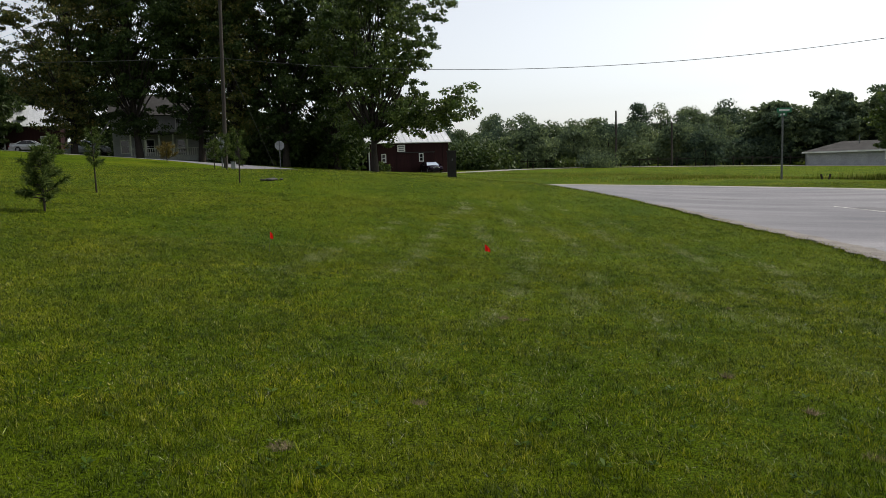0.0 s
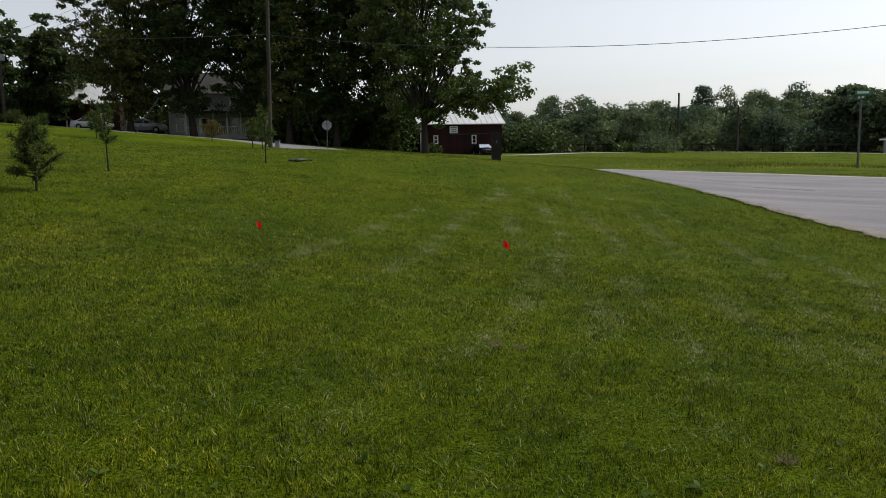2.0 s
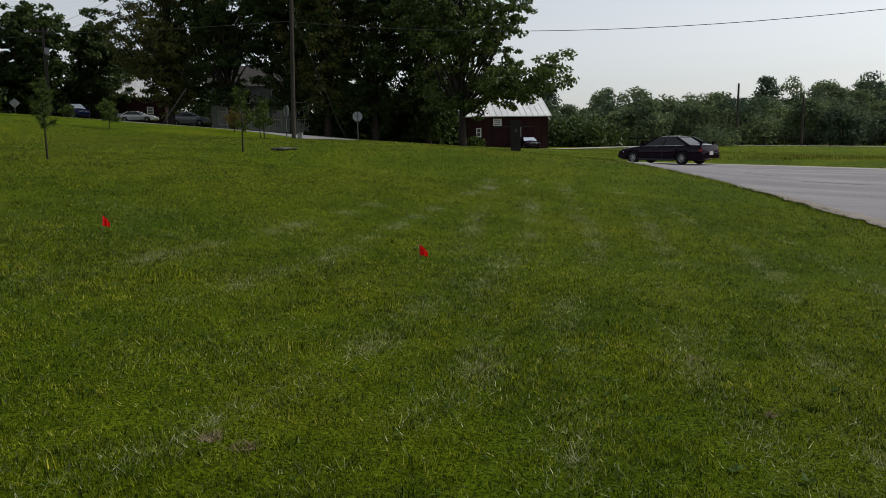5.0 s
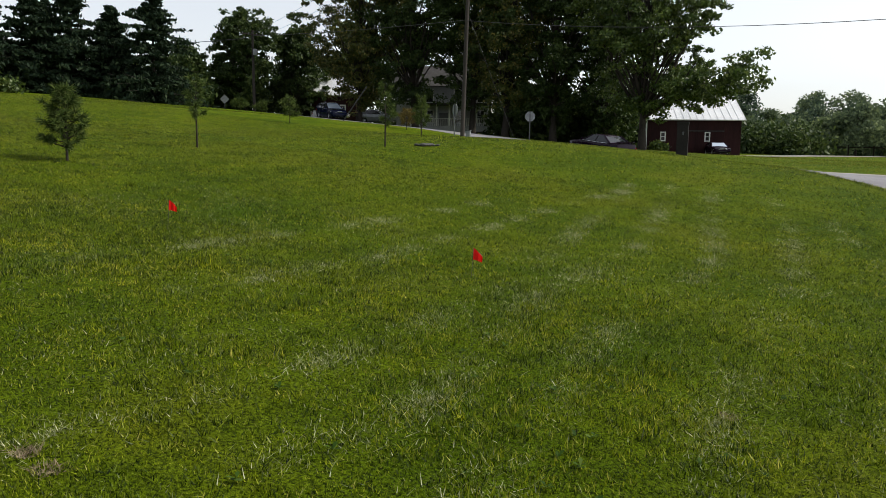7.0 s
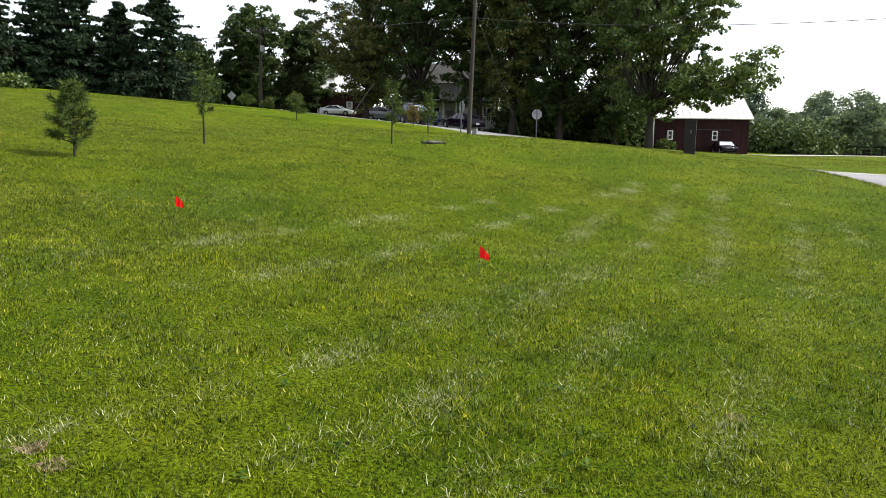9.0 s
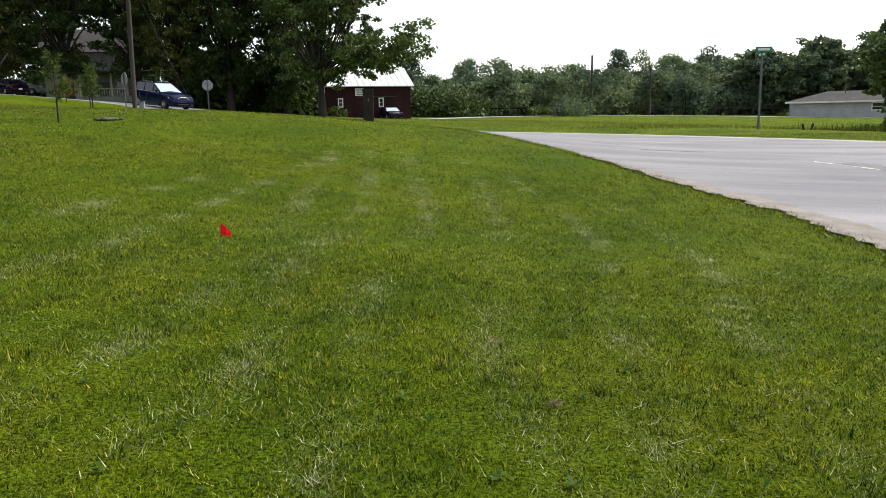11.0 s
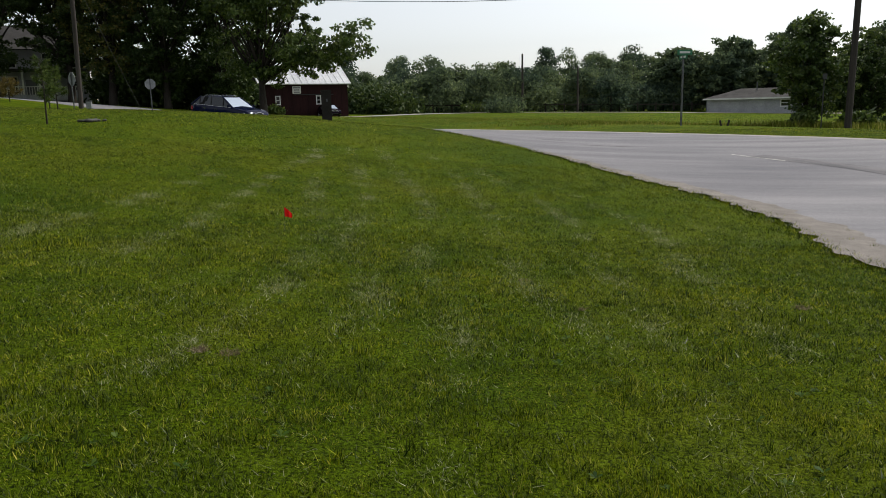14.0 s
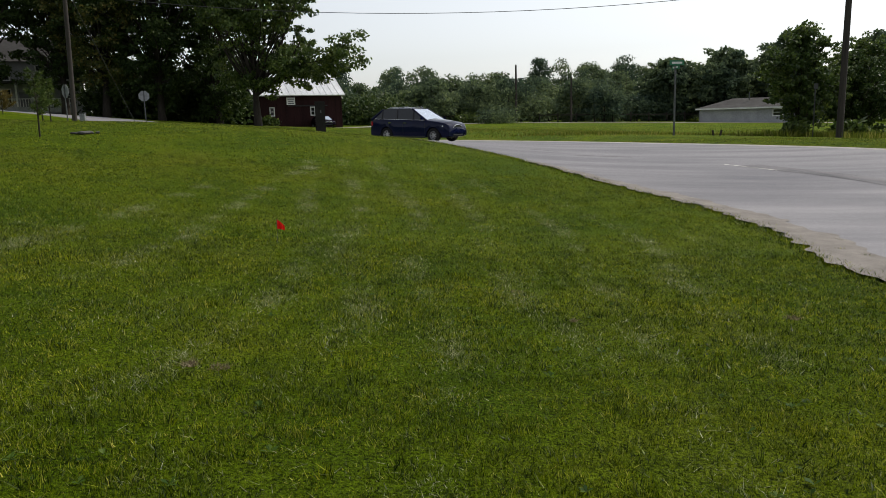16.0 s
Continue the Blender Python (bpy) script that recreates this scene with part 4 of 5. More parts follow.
def ranch_house(x, y, turn):
    z = hz(x, y) - 0.1
    t = thing("ranch_house", pose(x, y, z, 0, 0, turn), "low pale single-storey house with a grey hipped roof", "house")
    L, W, E, R = 14.0, 8.5, 2.0, 1.25
    wins = [(2.2, 1.3, 1.2, 0.9), (5.2, 1.3, 1.2, 0.9)]
    holes = [(a - w / 2, a + w / 2, c - hh / 2, c + hh / 2) for a, c, w, hh in wins]
    part("front_wall", wall_panel(bmesh.new(), -L / 2, L / 2, 0, E, -W / 2, 0.2, holes), M_SIDING, t)
    part("back_wall", boxed(0, W / 2 - 0.1, E / 2, L, 0.2, E), M_SIDING, t)
    for s in (-1, 1):
        part("end_wall", boxed(s * (L / 2 - 0.1), 0, E / 2, 0.2, W - 0.402, E), M_SIDING, t)
    bm = bmesh.new()
    o = 0.6
    v = [bm.verts.new(p) for p in ((-L / 2 - o, -W / 2 - o, E), (L / 2 + o, -W / 2 - o, E), (L / 2 + o, W / 2 + o, E), (-L / 2 - o, W / 2 + o, E), (-L / 2 + 4.2, 0, E + R), (L / 2 - 4.2, 0, E + R))]
    for f in ((0, 1, 5, 4), (1, 2, 5), (2, 3, 4, 5), (3, 0, 4), (3, 2, 1, 0)):
        bm.faces.new([v[i] for i in f])
    part("hip_roof", bm, M_SHINGLE, t, "grey shingled hip roof")
    part("fascia", boxed(0, -W / 2 - o + 0.02, E - 0.08, L + 2 * o, 0.05, 0.18), M_WHITE, t)
    part("vent_pipe", boxed(-1.0, -1.6, E + 1.45, 0.12, 0.12, 1.1), M_STEEL, t)
    part("chimney", boxed(3.6, -0.8, E + 1.7, 0.9, 0.7, 1.6, 0.02), M_BOX, t, "dark brick chimney")
    for a, c, w, hh in wins:
        window(t, a, c, w, hh, -W / 2 + 0.04)


# ---- signs, poles and wires ----


def octagon(bm, r, y, th):
    ring = [(r * math.cos(math.pi / 8 + k * math.pi / 4), r * math.sin(math.pi / 8 + k * math.pi / 4)) for k in range(8)]
    a = [bm.verts.new((x, y - th / 2, z)) for x, z in ring]
    b = [bm.verts.new((x, y + th / 2, z)) for x, z in ring]
    bm.faces.new(a)
    bm.faces.new(b[::-1])
    for k in range(8):
        bm.faces.new((a[k], b[k], b[(k + 1) % 8], a[(k + 1) % 8]))
    return bm


def stop_sign(x, y, zc, turn, label):
    g = hz(x, y)
    t = thing("stop_sign", pose(x, y, g, 0, 0, turn), label, "road sign", "stop signs at the junction")
    top = zc - g
    part("post", boxed(0, 0, (top + 0.3) / 2, 0.06, 0.04, top + 0.36, 0.005), M_STEEL, t, "dark steel post")
    p = part("plate", octagon(bmesh.new(), 0.35, 0.035, 0.012), M_SIGNBACK, t, "bare grey back of an octagonal plate")
    p.location = (0, 0, top)
    for s in (-1, 1):
        b = part("bolt", boxed(0, 0, 0, 0.03, 0.03, 0.03, 0.004), M_STEEL, t)
        b.location = (0, -0.032, top + 0.18 * s)


def diamond_sign(x, y, zc):
    g = hz(x, y)
    t = thing("warning_sign", pose(x, y, g, 0, 0, 35), "grey-backed diamond road sign on a post", "road sign")
    part("post", boxed(0, 0, (zc - g) / 2, 0.06, 0.04, zc - g + 0.05), M_STEEL, t)
    bm = boxed(0, -0.035, 0, 0.62, 0.012, 0.62)
    bmesh.ops.transform(bm, matrix=Matrix.Rotation(math.pi / 4, 4, "Y"), verts=bm.verts)
    part("plate", bm, M_SIGNBACK, t).location = (0, 0, zc - g)


def street_sign(x, y, top):
    t = thing("street_sign", pose(x, y, hz(x, y), 0, 0, 8), "green street name blades on a tall steel post in the meadow", "street sign")
    part("post", boxed(0, 0, top / 2, 0.09, 0.07, top, 0.01), M_STEEL, t)
    a = part("name_blade", boxed(0.05, -0.04, top + 0.12, 0.80, 0.02, 0.24, 0.006), M_GREENSIGN, t, "green blade with pale lettering bars")
    part("writing_bar", boxed(0.05, -0.053, top + 0.12, 0.56, 0.005, 0.10), M_WHITE, a)
    b = part("name_blade", boxed(0, 0, top - 0.10, 0.02, 0.75, 0.20, 0.006), M_GREENSIGN, t)
    part("writing_bar", boxed(-0.013, 0, top - 0.10, 0.005, 0.5, 0.09), M_WHITE, b)
    part("bracket", boxed(0, 0, top + 0.01, 0.07, 0.07, 0.06), M_STEEL, t)


def utility_pole(x, y, top, r, height, label, arm=True, box_at=None, arm_turn=60):
    """top: how far the head leans from the foot."""
    t = thing("utility_pole", pose(x, y, hz(x, y)), label, "utility pole", "utility poles")
    tube("shaft", [(0, 0, -0.2), (top[0] * 0.5, top[1] * 0.5, height * 0.5), (top[0], top[1], height)], [r, r * 0.85, r * 0.66], M_POLE, t, 12)
    if arm:
        bm = boxed(0, 0, 0, 2.4, 0.10, 0.12, 0.01)
        a = part("crossarm", bm, M_POLE, t, m=pose(top[0] * 0.95, top[1] * 0.95, height * 0.95, 0, 0, arm_turn))
        for k in (-1.05, -0.4, 0.4, 1.05):
            part("insulator", boxed(k, 0, 0.13, 0.07, 0.07, 0.14, 0.02), M_SIGNBACK, a)
    if box_at:
        b = bmesh.new()
        lathe(b, [(0.001, -0.3), (0.2, -0.3), (0.22, -0.25), (0.22, 0.25), (0.2, 0.3), (0.001, 0.3)], 14)
        part("transformer", b, M_SIGNBACK, t, "grey cylindrical transformer can", pose(r + 0.2, -0.1, box_at, 90, 0, 0))
    return t


def wire(a, b, sag, r=0.022, name="overhead_wire", label="thin black overhead cable between poles"):
    a, b = np.array(a), np.array(b)
    t = np.linspace(0, 1, 24)
    p = a[None] * (1 - t)[:, None] + b[None] * t[:, None]
    p[:, 2] -= sag * 4 * t * (1 - t)
    ob = tube(name, p, np.full(24, r), M_WIRE, None, 5)
    tagged(ob, label, "cable", "overhead wires")


def small_fixtures():
    # bronze pedestal by the roadside
    x, y = -0.62, 31.5
    t = thing("utility_pedestal", pose(x, y, hz(x, y) - 0.02, 0, 0, 6), "dark brown metal utility pedestal on the lawn edge", "utility box")
    part("body", boxed(0, 0, 0.52, 0.36, 0.30, 1.08, 0.015), M_BOX, t)
    part("cap", boxed(0, 0, 1.09, 0.40, 0.34, 0.08, 0.02), M_BOX, t, "overhanging dark metal cap")
    part("hasp", boxed(0.02, -0.165, 0.75, 0.05, 0.03, 0.10, 0.005), M_STEEL, t)
    x, y = -14.0, 43.6
    t = thing("cable_box", pose(x, y, hz(x, y) - 0.02), "small grey cable box at the foot of the pole", "utility box")
    part("body", boxed(0, 0, 0.22, 0.26, 0.2, 0.46, 0.02), M_SIGNBACK, t)
    part("lid", boxed(0, 0, 0.47, 0.30, 0.24, 0.06, 0.015), M_STEEL, t)
    # marker flags
    for x, y, hgt, turn, lean in ((-2.47, 11.30, 0.335, 68, 4), (0.655, 11.80, 0.295, 15, -8)):
        t = thing("marker_flag", pose(x, y, hz(x, y) - 0.03, lean, 3, turn), "small red vinyl marker flag on a wire stake", "marker flag", "marker flags on the lawn")
        tube("stake", [(0, 0, 0), (0.004, 0, hgt * 0.5), (0, 0, hgt)], [0.002] * 3, M_STEEL, t, 5)
        bm = bmesh.new()
        n = 7
        g = [[bm.verts.new((0.085 * i / n + 0.002, 0.016 * math.sin(i * 1.3) * (i / n), hgt - 0.105 * j - 0.075 * (i / n) ** 1.2 + 0.055 * j * (i / n))) for j in (0, 1)] for i in range(n + 1)]
        for a, b in zip(g, g[1:]):
            bm.faces.new((a[0], a[1], b[1], b[0]))
        bmesh.ops.solidify(bm, geom=bm.faces[:], thickness=0.0008)
        part("flag", bm, M_FLAG, t, "drooping red vinyl flag")
    # ash patch with stones
    rng = np.random.default_rng(9)
    t = thing("stone_pile", pose(-5.9, 23.3, hz(-5.9, 23.3)), "low pale heap of ash and small stones in the grass", "stones")
    for k in range(26):
        bm = bmesh.new()
        bmesh.ops.create_icosphere(bm, subdivisions=2, radius=1.0)
        for v in bm.verts:
            v.co *= 1 + 0.25 * noise.noise(v.co * 1.7 + Vector((k, 0, 0)))
        sx, sy = rng.normal(0, 0.14), rng.normal(0, 0.12)
        sc = rng.uniform(0.03, 0.07)
        bmesh.ops.transform(bm, matrix=Matrix.Translation((sx, sy, 0.03)) @ Matrix.Diagonal((sc * 1.5, sc * 1.2, sc * 0.7, 1)), verts=bm.verts)
        part("stone", bm, M_STONE, t, soft=True)
    # dead tufts and small stubs in the lawn
    for k, (x, y, hgt, sp) in enumerate(TUFTS):
        hgt, sp = 0.75 * hgt, 0.75 * sp
        t = thing("dead_tuft", pose(x, y, hz(x, y)), "small dried brown tuft in the lawn", "dead plant", "dried tufts in the lawn")
        n = 150
        a, l = rng.uniform(0, 6.28, n), np.sqrt(rng.uniform(0, 1, n))
        v, f = blades(x + 0.8 * sp * l * np.cos(a), y + 0.8 * sp * l * np.sin(a), 0.6 * hgt, 0.005, 1.3, rng)
        link_mesh("tuft", np_mesh("tuft", v - [x, y, hz(x, y)], f), M_DEAD, t)
    # two leaning fence stubs in the meadow
    for dx, ry in ((-0.16, -18), (0.16, 16)):
        t = thing("fence_stub", pose(18.4 + dx, 40.0, hz(18.4, 40.0) - 0.05, 0, ry, 20), "short dark leaning fence stub in the meadow", "fence post", "fence stubs")
        part("post", boxed(0, 0, 0.17, 0.09, 0.08, 0.36, 0.015), M_BARK, t)
    t = thing("marker_post", pose(22.6, 38.6, hz(22.6, 38.6)), "thin dark steel marker post by the road", "post")
    part("post", boxed(0, 0, 1.25, 0.05, 0.04, 2.6, 0.01), M_WIRE, t)
    part("plate", boxed(0, -0.035, 2.45, 0.24, 0.02, 0.28, 0.01), M_WIRE, t)
    # paddock fence before the wood
    t = thing("paddock_fence", pose(0, 0, 0), "dark wooden post and rail fence before the wood", "fence")
    for k in range(22):
        fx = -6 + k * 2.6
        fy = 105 + 0.02 * fx
        g = hz(fx, fy)
        part("post", boxed(fx, fy, g + 0.6, 0.16, 0.16, 1.4), M_BARK, t)
        if k < 21:
            g2 = hz(fx + 1.3, fy)
            part("rail", boxed(fx + 1.3, fy - 0.1, g2 + 1.0, 2.6, 0.05, 0.14), M_BARK, t)


TUFTS = [(2.29, 5.85, 0.07, 0.05), (-0.33, 4.17, 0.05, 0.10), (2.53, 5.12, 0.06, 0.05), (2.53, 4.44, 0.05, 0.09), (0.27, 4.93, 0.04, 0.07), (5.04, 8.99, 0.06, 0.10), (0.82, 7.58, 0.06, 0.08), (3.24, 8.76, 0.05, 0.04), (0.99, 7.54, 0.05, 0.09), (2.99, 9.73, 0.04, 0.09)]


# ---- cars ----


def loft(bm, sections):
    rows = [[bm.verts.new(p) for p in s] for s in sections]
    for a, b in zip(rows, rows[1:]):
        for i in range(len(a) - 1):
            bm.faces.new((a[i], a[i + 1], b[i + 1], b[i]))
    bm.faces.new(rows[0])
    bm.faces.new(rows[-1][::-1])
    return bm


CARS = {
    # length, half width, wheel radius, axle positions, belt profile (x, z), cabin: (x, z) of windscreen foot, roof front, roof rear, rear glass foot, pillars
    "suv": dict(L=5.1, W=0.98, R=0.37, axles=(1.62, -1.40), zb=0.24, belt=[(2.55, 0.72), (2.45, 0.92), (2.25, 1.02), (1.75, 1.10), (1.15, 1.16), (0.2, 1.17), (-1.2, 1.20), (-2.2, 1.22), (-2.48, 1.15), (-2.55, 0.80)],
                cabin=[(1.22, 1.13), (0.15, 1.75), (-1.75, 1.72), (-2.42, 1.18)], pillars=(0.30, -0.75, -1.75), crown=0.07),
    "sedan": dict(L=4.85, W=0.91, R=0.32, axles=(1.45, -1.35), zb=0.20, belt=[(2.42, 0.55), (2.36, 0.68), (2.1, 0.78), (1.5, 0.86), (1.0, 0.92), (0, 0.93), (-1.3, 0.96), (-1.7, 0.98), (-2.3, 0.96), (-2.42, 0.62)],
                  cabin=[(1.02, 0.90), (0.15, 1.36), (-0.95, 1.37), (-1.75, 0.96)], pillars=(-0.30,), crown=0.05),
}


def car(name, kind, paint, m, label, category="car", group="", size=0.9):
    """Front towards +x, standing on z = 0."""
    c = CARS[kind]
    W, R, zb = c["W"], c["R"], c["zb"]
    t = thing(name, m, label, category, group)
    bx, bz = [p[0] for p in c["belt"]][::-1], [p[1] for p in c["belt"]][::-1]
    xs = sorted({*[p[0] for p in c["belt"]], *np.linspace(-c["L"] / 2 + 0.2, c["L"] / 2 - 0.2, 30)})
    sec = []
    for x in xs:
        e = abs(x) / (c["L"] / 2)
        w = W * (1 - 0.14 * max(0, e - 0.62) ** 1.5 / 0.38 ** 1.5)
        top = float(np.interp(x, bx, bz))
        low = zb + 0.10 * max(0, e - 0.85) / 0.15
        arch = max((math.sqrt(max(0.0, (R * 1.16) ** 2 - (x - ax) ** 2)) + R - 0.02 for ax in c["axles"] if abs(x - ax) < R * 1.16), default=0)
        side_low = max(low, arch)
        half = [(x, 0.0, low + 0.02), (x, w * 0.62, low + 0.02), (x, w * 0.66, max(low + 0.03, side_low * 0.98)), (x, w * 0.985, side_low + 0.01), (x, w, max(side_low + 0.03, (low + top) * 0.5)),
                (x, w * 0.985, top - 0.10), (x, w * 0.95, top - 0.03), (x, w * 0.86, top), (x, 0.0, top + c["crown"] * (1 if abs(x) < c["L"] / 2 - 0.2 else 0.3))]
        sec.append([(x, y, z) for x, y, z in half])
    bm = bmesh.new()
    for s in (1, -1):
        rows = [[bm.verts.new((p[0], p[1] * s, p[2])) for p in q] for q in sec]
        for a, b in zip(rows, rows[1:]):
            for i in range(len(a) - 1):
                bm.faces.new((a[i], a[i + 1], b[i + 1], b[i]))
        bm.faces.new(rows[0])
        bm.faces.new(rows[-1])
    bmesh.ops.remove_doubles(bm, verts=bm.verts, dist=0.0005)
    body = part("body", bm, paint, t, soft=True)
    mod = body.modifiers.new("edge", "EDGE_SPLIT")
    mod.split_angle = radians(38)
    # glazed cabin, then roof skin and pillars over it
    (fx, fz), (rx, rz), (qx, qz), (gx, gz) = c["cabin"]
    wb, wr = W * 0.93, W * 0.70

    def cab(x, z):
        k = (z - fz) / (rz - fz)
        return wb + (wr - wb) * min(1.0, max(0.0, k)) ** 1.3
    bm = bmesh.new()
    prof = [(fx, fz - 0.06), (rx, rz - 0.02), (qx, qz - 0.02), (gx, gz - 0.06)]
    lft = [bm.verts.new((x, cab(x, z), z)) for x, z in prof]
    rgt = [bm.verts.new((x, -cab(x, z), z)) for x, z in prof]
    bm.faces.new(lft)
    bm.faces.new(rgt[::-1])
    for i in range(4):
        bm.faces.new((lft[i], lft[(i + 1) % 4], rgt[(i + 1) % 4], rgt[i]))
    part("glazing", bm, M_DARKGLASS, t, "dark tinted glass")
    bm = bmesh.new()
    ln = math.hypot(fx - rx, rz - fz)
    nx, nz = (rz - fz) / ln * 0.012, (fx - rx) / ln * 0.012
    low_e, top_e = (fx - 0.02, wb * 0.90, fz), (rx + 0.05, wr * 0.93, rz - 0.05)
    q = [bm.verts.new((e[0] + nx + dn * 0.5, s * e[1], e[2] + nz + dn)) for dn in (0.0, -0.008) for e, s in ((low_e, 1), (low_e, -1), (top_e, -1), (top_e, 1))]
    for idx in ((0, 1, 2, 3), (7, 6, 5, 4), (0, 4, 5, 1), (1, 5, 6, 2), (2, 6, 7, 3), (3, 7, 4, 0)):
        bm.faces.new([q[i] for i in idx])
    bmesh.ops.recalc_face_normals(bm, faces=bm.faces)
    part("windscreen", bm, M_SCREEN, t, "windscreen glass with the bright sky's reflection put into its colour")
    bm = bmesh.new()
    rows = []
    for k in range(9):
        x = rx + 0.06 + (qx - 0.05 - rx - 0.06) * k / 8
        z = rz + (qz - rz) * k / 8
        dip = 0.05 * (abs(k - 4) / 4) ** 3
        rows.append([(x, wr + 0.012, z - 0.07 - dip), (x, wr - 0.02, z - 0.005 - dip), (x, wr * 0.6, z + 0.03 - dip), (x, 0, z + 0.045 - dip), (x, -wr * 0.6, z + 0.03 - dip), (x, -wr + 0.02, z - 0.005 - dip), (x, -wr - 0.012, z - 0.07 - dip)])
    part("roof", loft(bm, rows), paint, t, soft=True)
    for s in (1, -1):
        for (ax, az), (ex, ez), th in (((fx, fz), (rx, rz), 0.07), ((gx, gz), (qx, qz), 0.10)):
            a, b = np.array((ax, s * (wb + 0.004), az - 0.03)), np.array((ex, s * (wr + 0.004), ez - 0.03))
            tube("pillar", [a, (a + b) / 2 + [0, s * 0.012, 0], b], [th * 0.6] * 3, paint, t, 6)
        for px in c["pillars"]:
            a, b = np.array((px + 0.04, s * (wb + 0.003), fz)), np.array((px - 0.05, s * (wr + 0.003), rz - 0.04))
            tube("pillar", [a, (a + b) / 2 + [0, s * 0.014, 0], b], [0.035] * 3, M_BLACKTRIM, t, 6)
        top = [(x, s * (W * 0.955), float(np.interp(x, bx, bz)) - 0.02) for x in np.linspace(fx - 0.1, gx + 0.25, 9)]
        tube("window_trim", top, [0.014] * 9, M_CHROME, t, 5)
        part("mirror", boxed(fx - 0.22, s * (W + 0.09), fz + 0.10, 0.12, 0.20, 0.14, 0.04), paint, t)
        for px in (0.0, -1.0):
            hd = part("door_handle", boxed(px - 0.15, s * (W + 0.005), fz - 0.14, 0.20, 0.035, 0.03, 0.01), M_CHROME if kind == "suv" else paint, t)
        for px in (fx - 0.10, -0.28, -1.22):
            part("door_seam", boxed(px, s * (W * 0.992), (zb + fz) * 0.53, 0.012, 0.02, (fz - zb) * 0.62), M_BLACKTRIM, t)
        part("sill", boxed((c["axles"][0] + c["axles"][1]) / 2, s * (W * 0.97), zb + 0.05, 2.1, 0.07, 0.12, 0.02), M_BLACKTRIM, t)
        x0 = c["L"] / 2
        lamp_z = c["belt"][1][1] - 0.10
        hl = part("headlight", boxed(0, 0, 0, 0.44, 0.16, 0.17, 0.05), M_LAMP, t, "clear swept-back headlight", pose(x0 - 0.30, s * (W - 0.20), lamp_z, 0, 10, -s * 32))
        part("fog_light", boxed(x0 - 0.12, s * (W - 0.32), zb + 0.24, 0.10, 0.16, 0.08, 0.03), M_LAMP, t)
        part("tail_light", boxed(0, 0, 0, 0.16, 0.24, 0.26 if kind == "suv" else 0.16, 0.04), M_TAIL, t, "red tail light", pose(-x0 + 0.13, s * (W - 0.19), lamp_z + 0.12, 0, 0, s * 22))
        if kind == "suv":
            tube("roof_rail", [(rx - 0.2, s * (wr - 0.06), rz + 0.01), (rx - 0.35, s * (wr - 0.06), rz + 0.07), (qx + 0.4, s * (wr - 0.06), qz + 0.06), (qx + 0.2, s * (wr - 0.06), qz + 0.0)], [0.018] * 4, M_CHROME, t, 6)
    x0 = c["L"] / 2
    gz0 = c["belt"][0][1]
    gr = bmesh.new()
    lathe(gr, [(0.001, -0.03), (0.30, -0.03), (0.30, 0.03), (0.001, 0.03)], 20)
    bmesh.ops.transform(gr, matrix=Matrix.Translation((x0 - 0.06, 0, gz0 + 0.02)) @ Matrix.Rotation(math.pi / 2, 4, "Z") @ Matrix.Diagonal((1.35, 1, 0.52, 1)), verts=gr.verts)
    grille = part("grille", gr, M_BLACKTRIM, t, "dark oval grille")
    ring = [(x0 - 0.02, 0.42 * math.cos(a), gz0 + 0.02 + 0.165 * math.sin(a)) for a in np.linspace(0, 2 * math.pi, 25)]
    tube("grille_surround", ring, [0.016] * 25, M_CHROME, grille, 6)
    for k in range(-4, 5):
        part("grille_bar", boxed(x0 - 0.025, k * 0.085, gz0 + 0.02, 0.02, 0.012, 0.30 * math.sqrt(1 - (k * 0.085 / 0.43) ** 2)), M_CHROME, grille)
    part("front_bumper", boxed(x0 - 0.10, 0, zb + 0.20, 0.20, W * 1.62, 0.26, 0.07), paint, t)
    part("air_intake", boxed(x0 - 0.01, 0, zb + 0.16, 0.03, W * 0.95, 0.10, 0.02), M_BLACKTRIM, t)
    part("rear_bumper", boxed(-x0 + 0.10, 0, zb + 0.26, 0.20, W * 1.66, 0.30, 0.07), paint, t)
    part("number_plate", boxed(-x0 - 0.005, 0, gz0 + 0.02, 0.02, 0.32, 0.16, 0.004), M_PLATE, t)
    if kind == "sedan":
        part("spoiler", boxed(-x0 + 0.22, 0, 1.10, 0.20, W * 1.55, 0.035, 0.012), paint, t)
        for s in (1, -1):
            part("spoiler_leg", boxed(-x0 + 0.24, s * 0.55, 1.03, 0.10, 0.04, 0.12), paint, t)
    part("underbody", boxed(0, 0, zb + 0.06, c["L"] - 0.7, W * 1.2, 0.12), M_BLACKTRIM, t)
    wheels = []
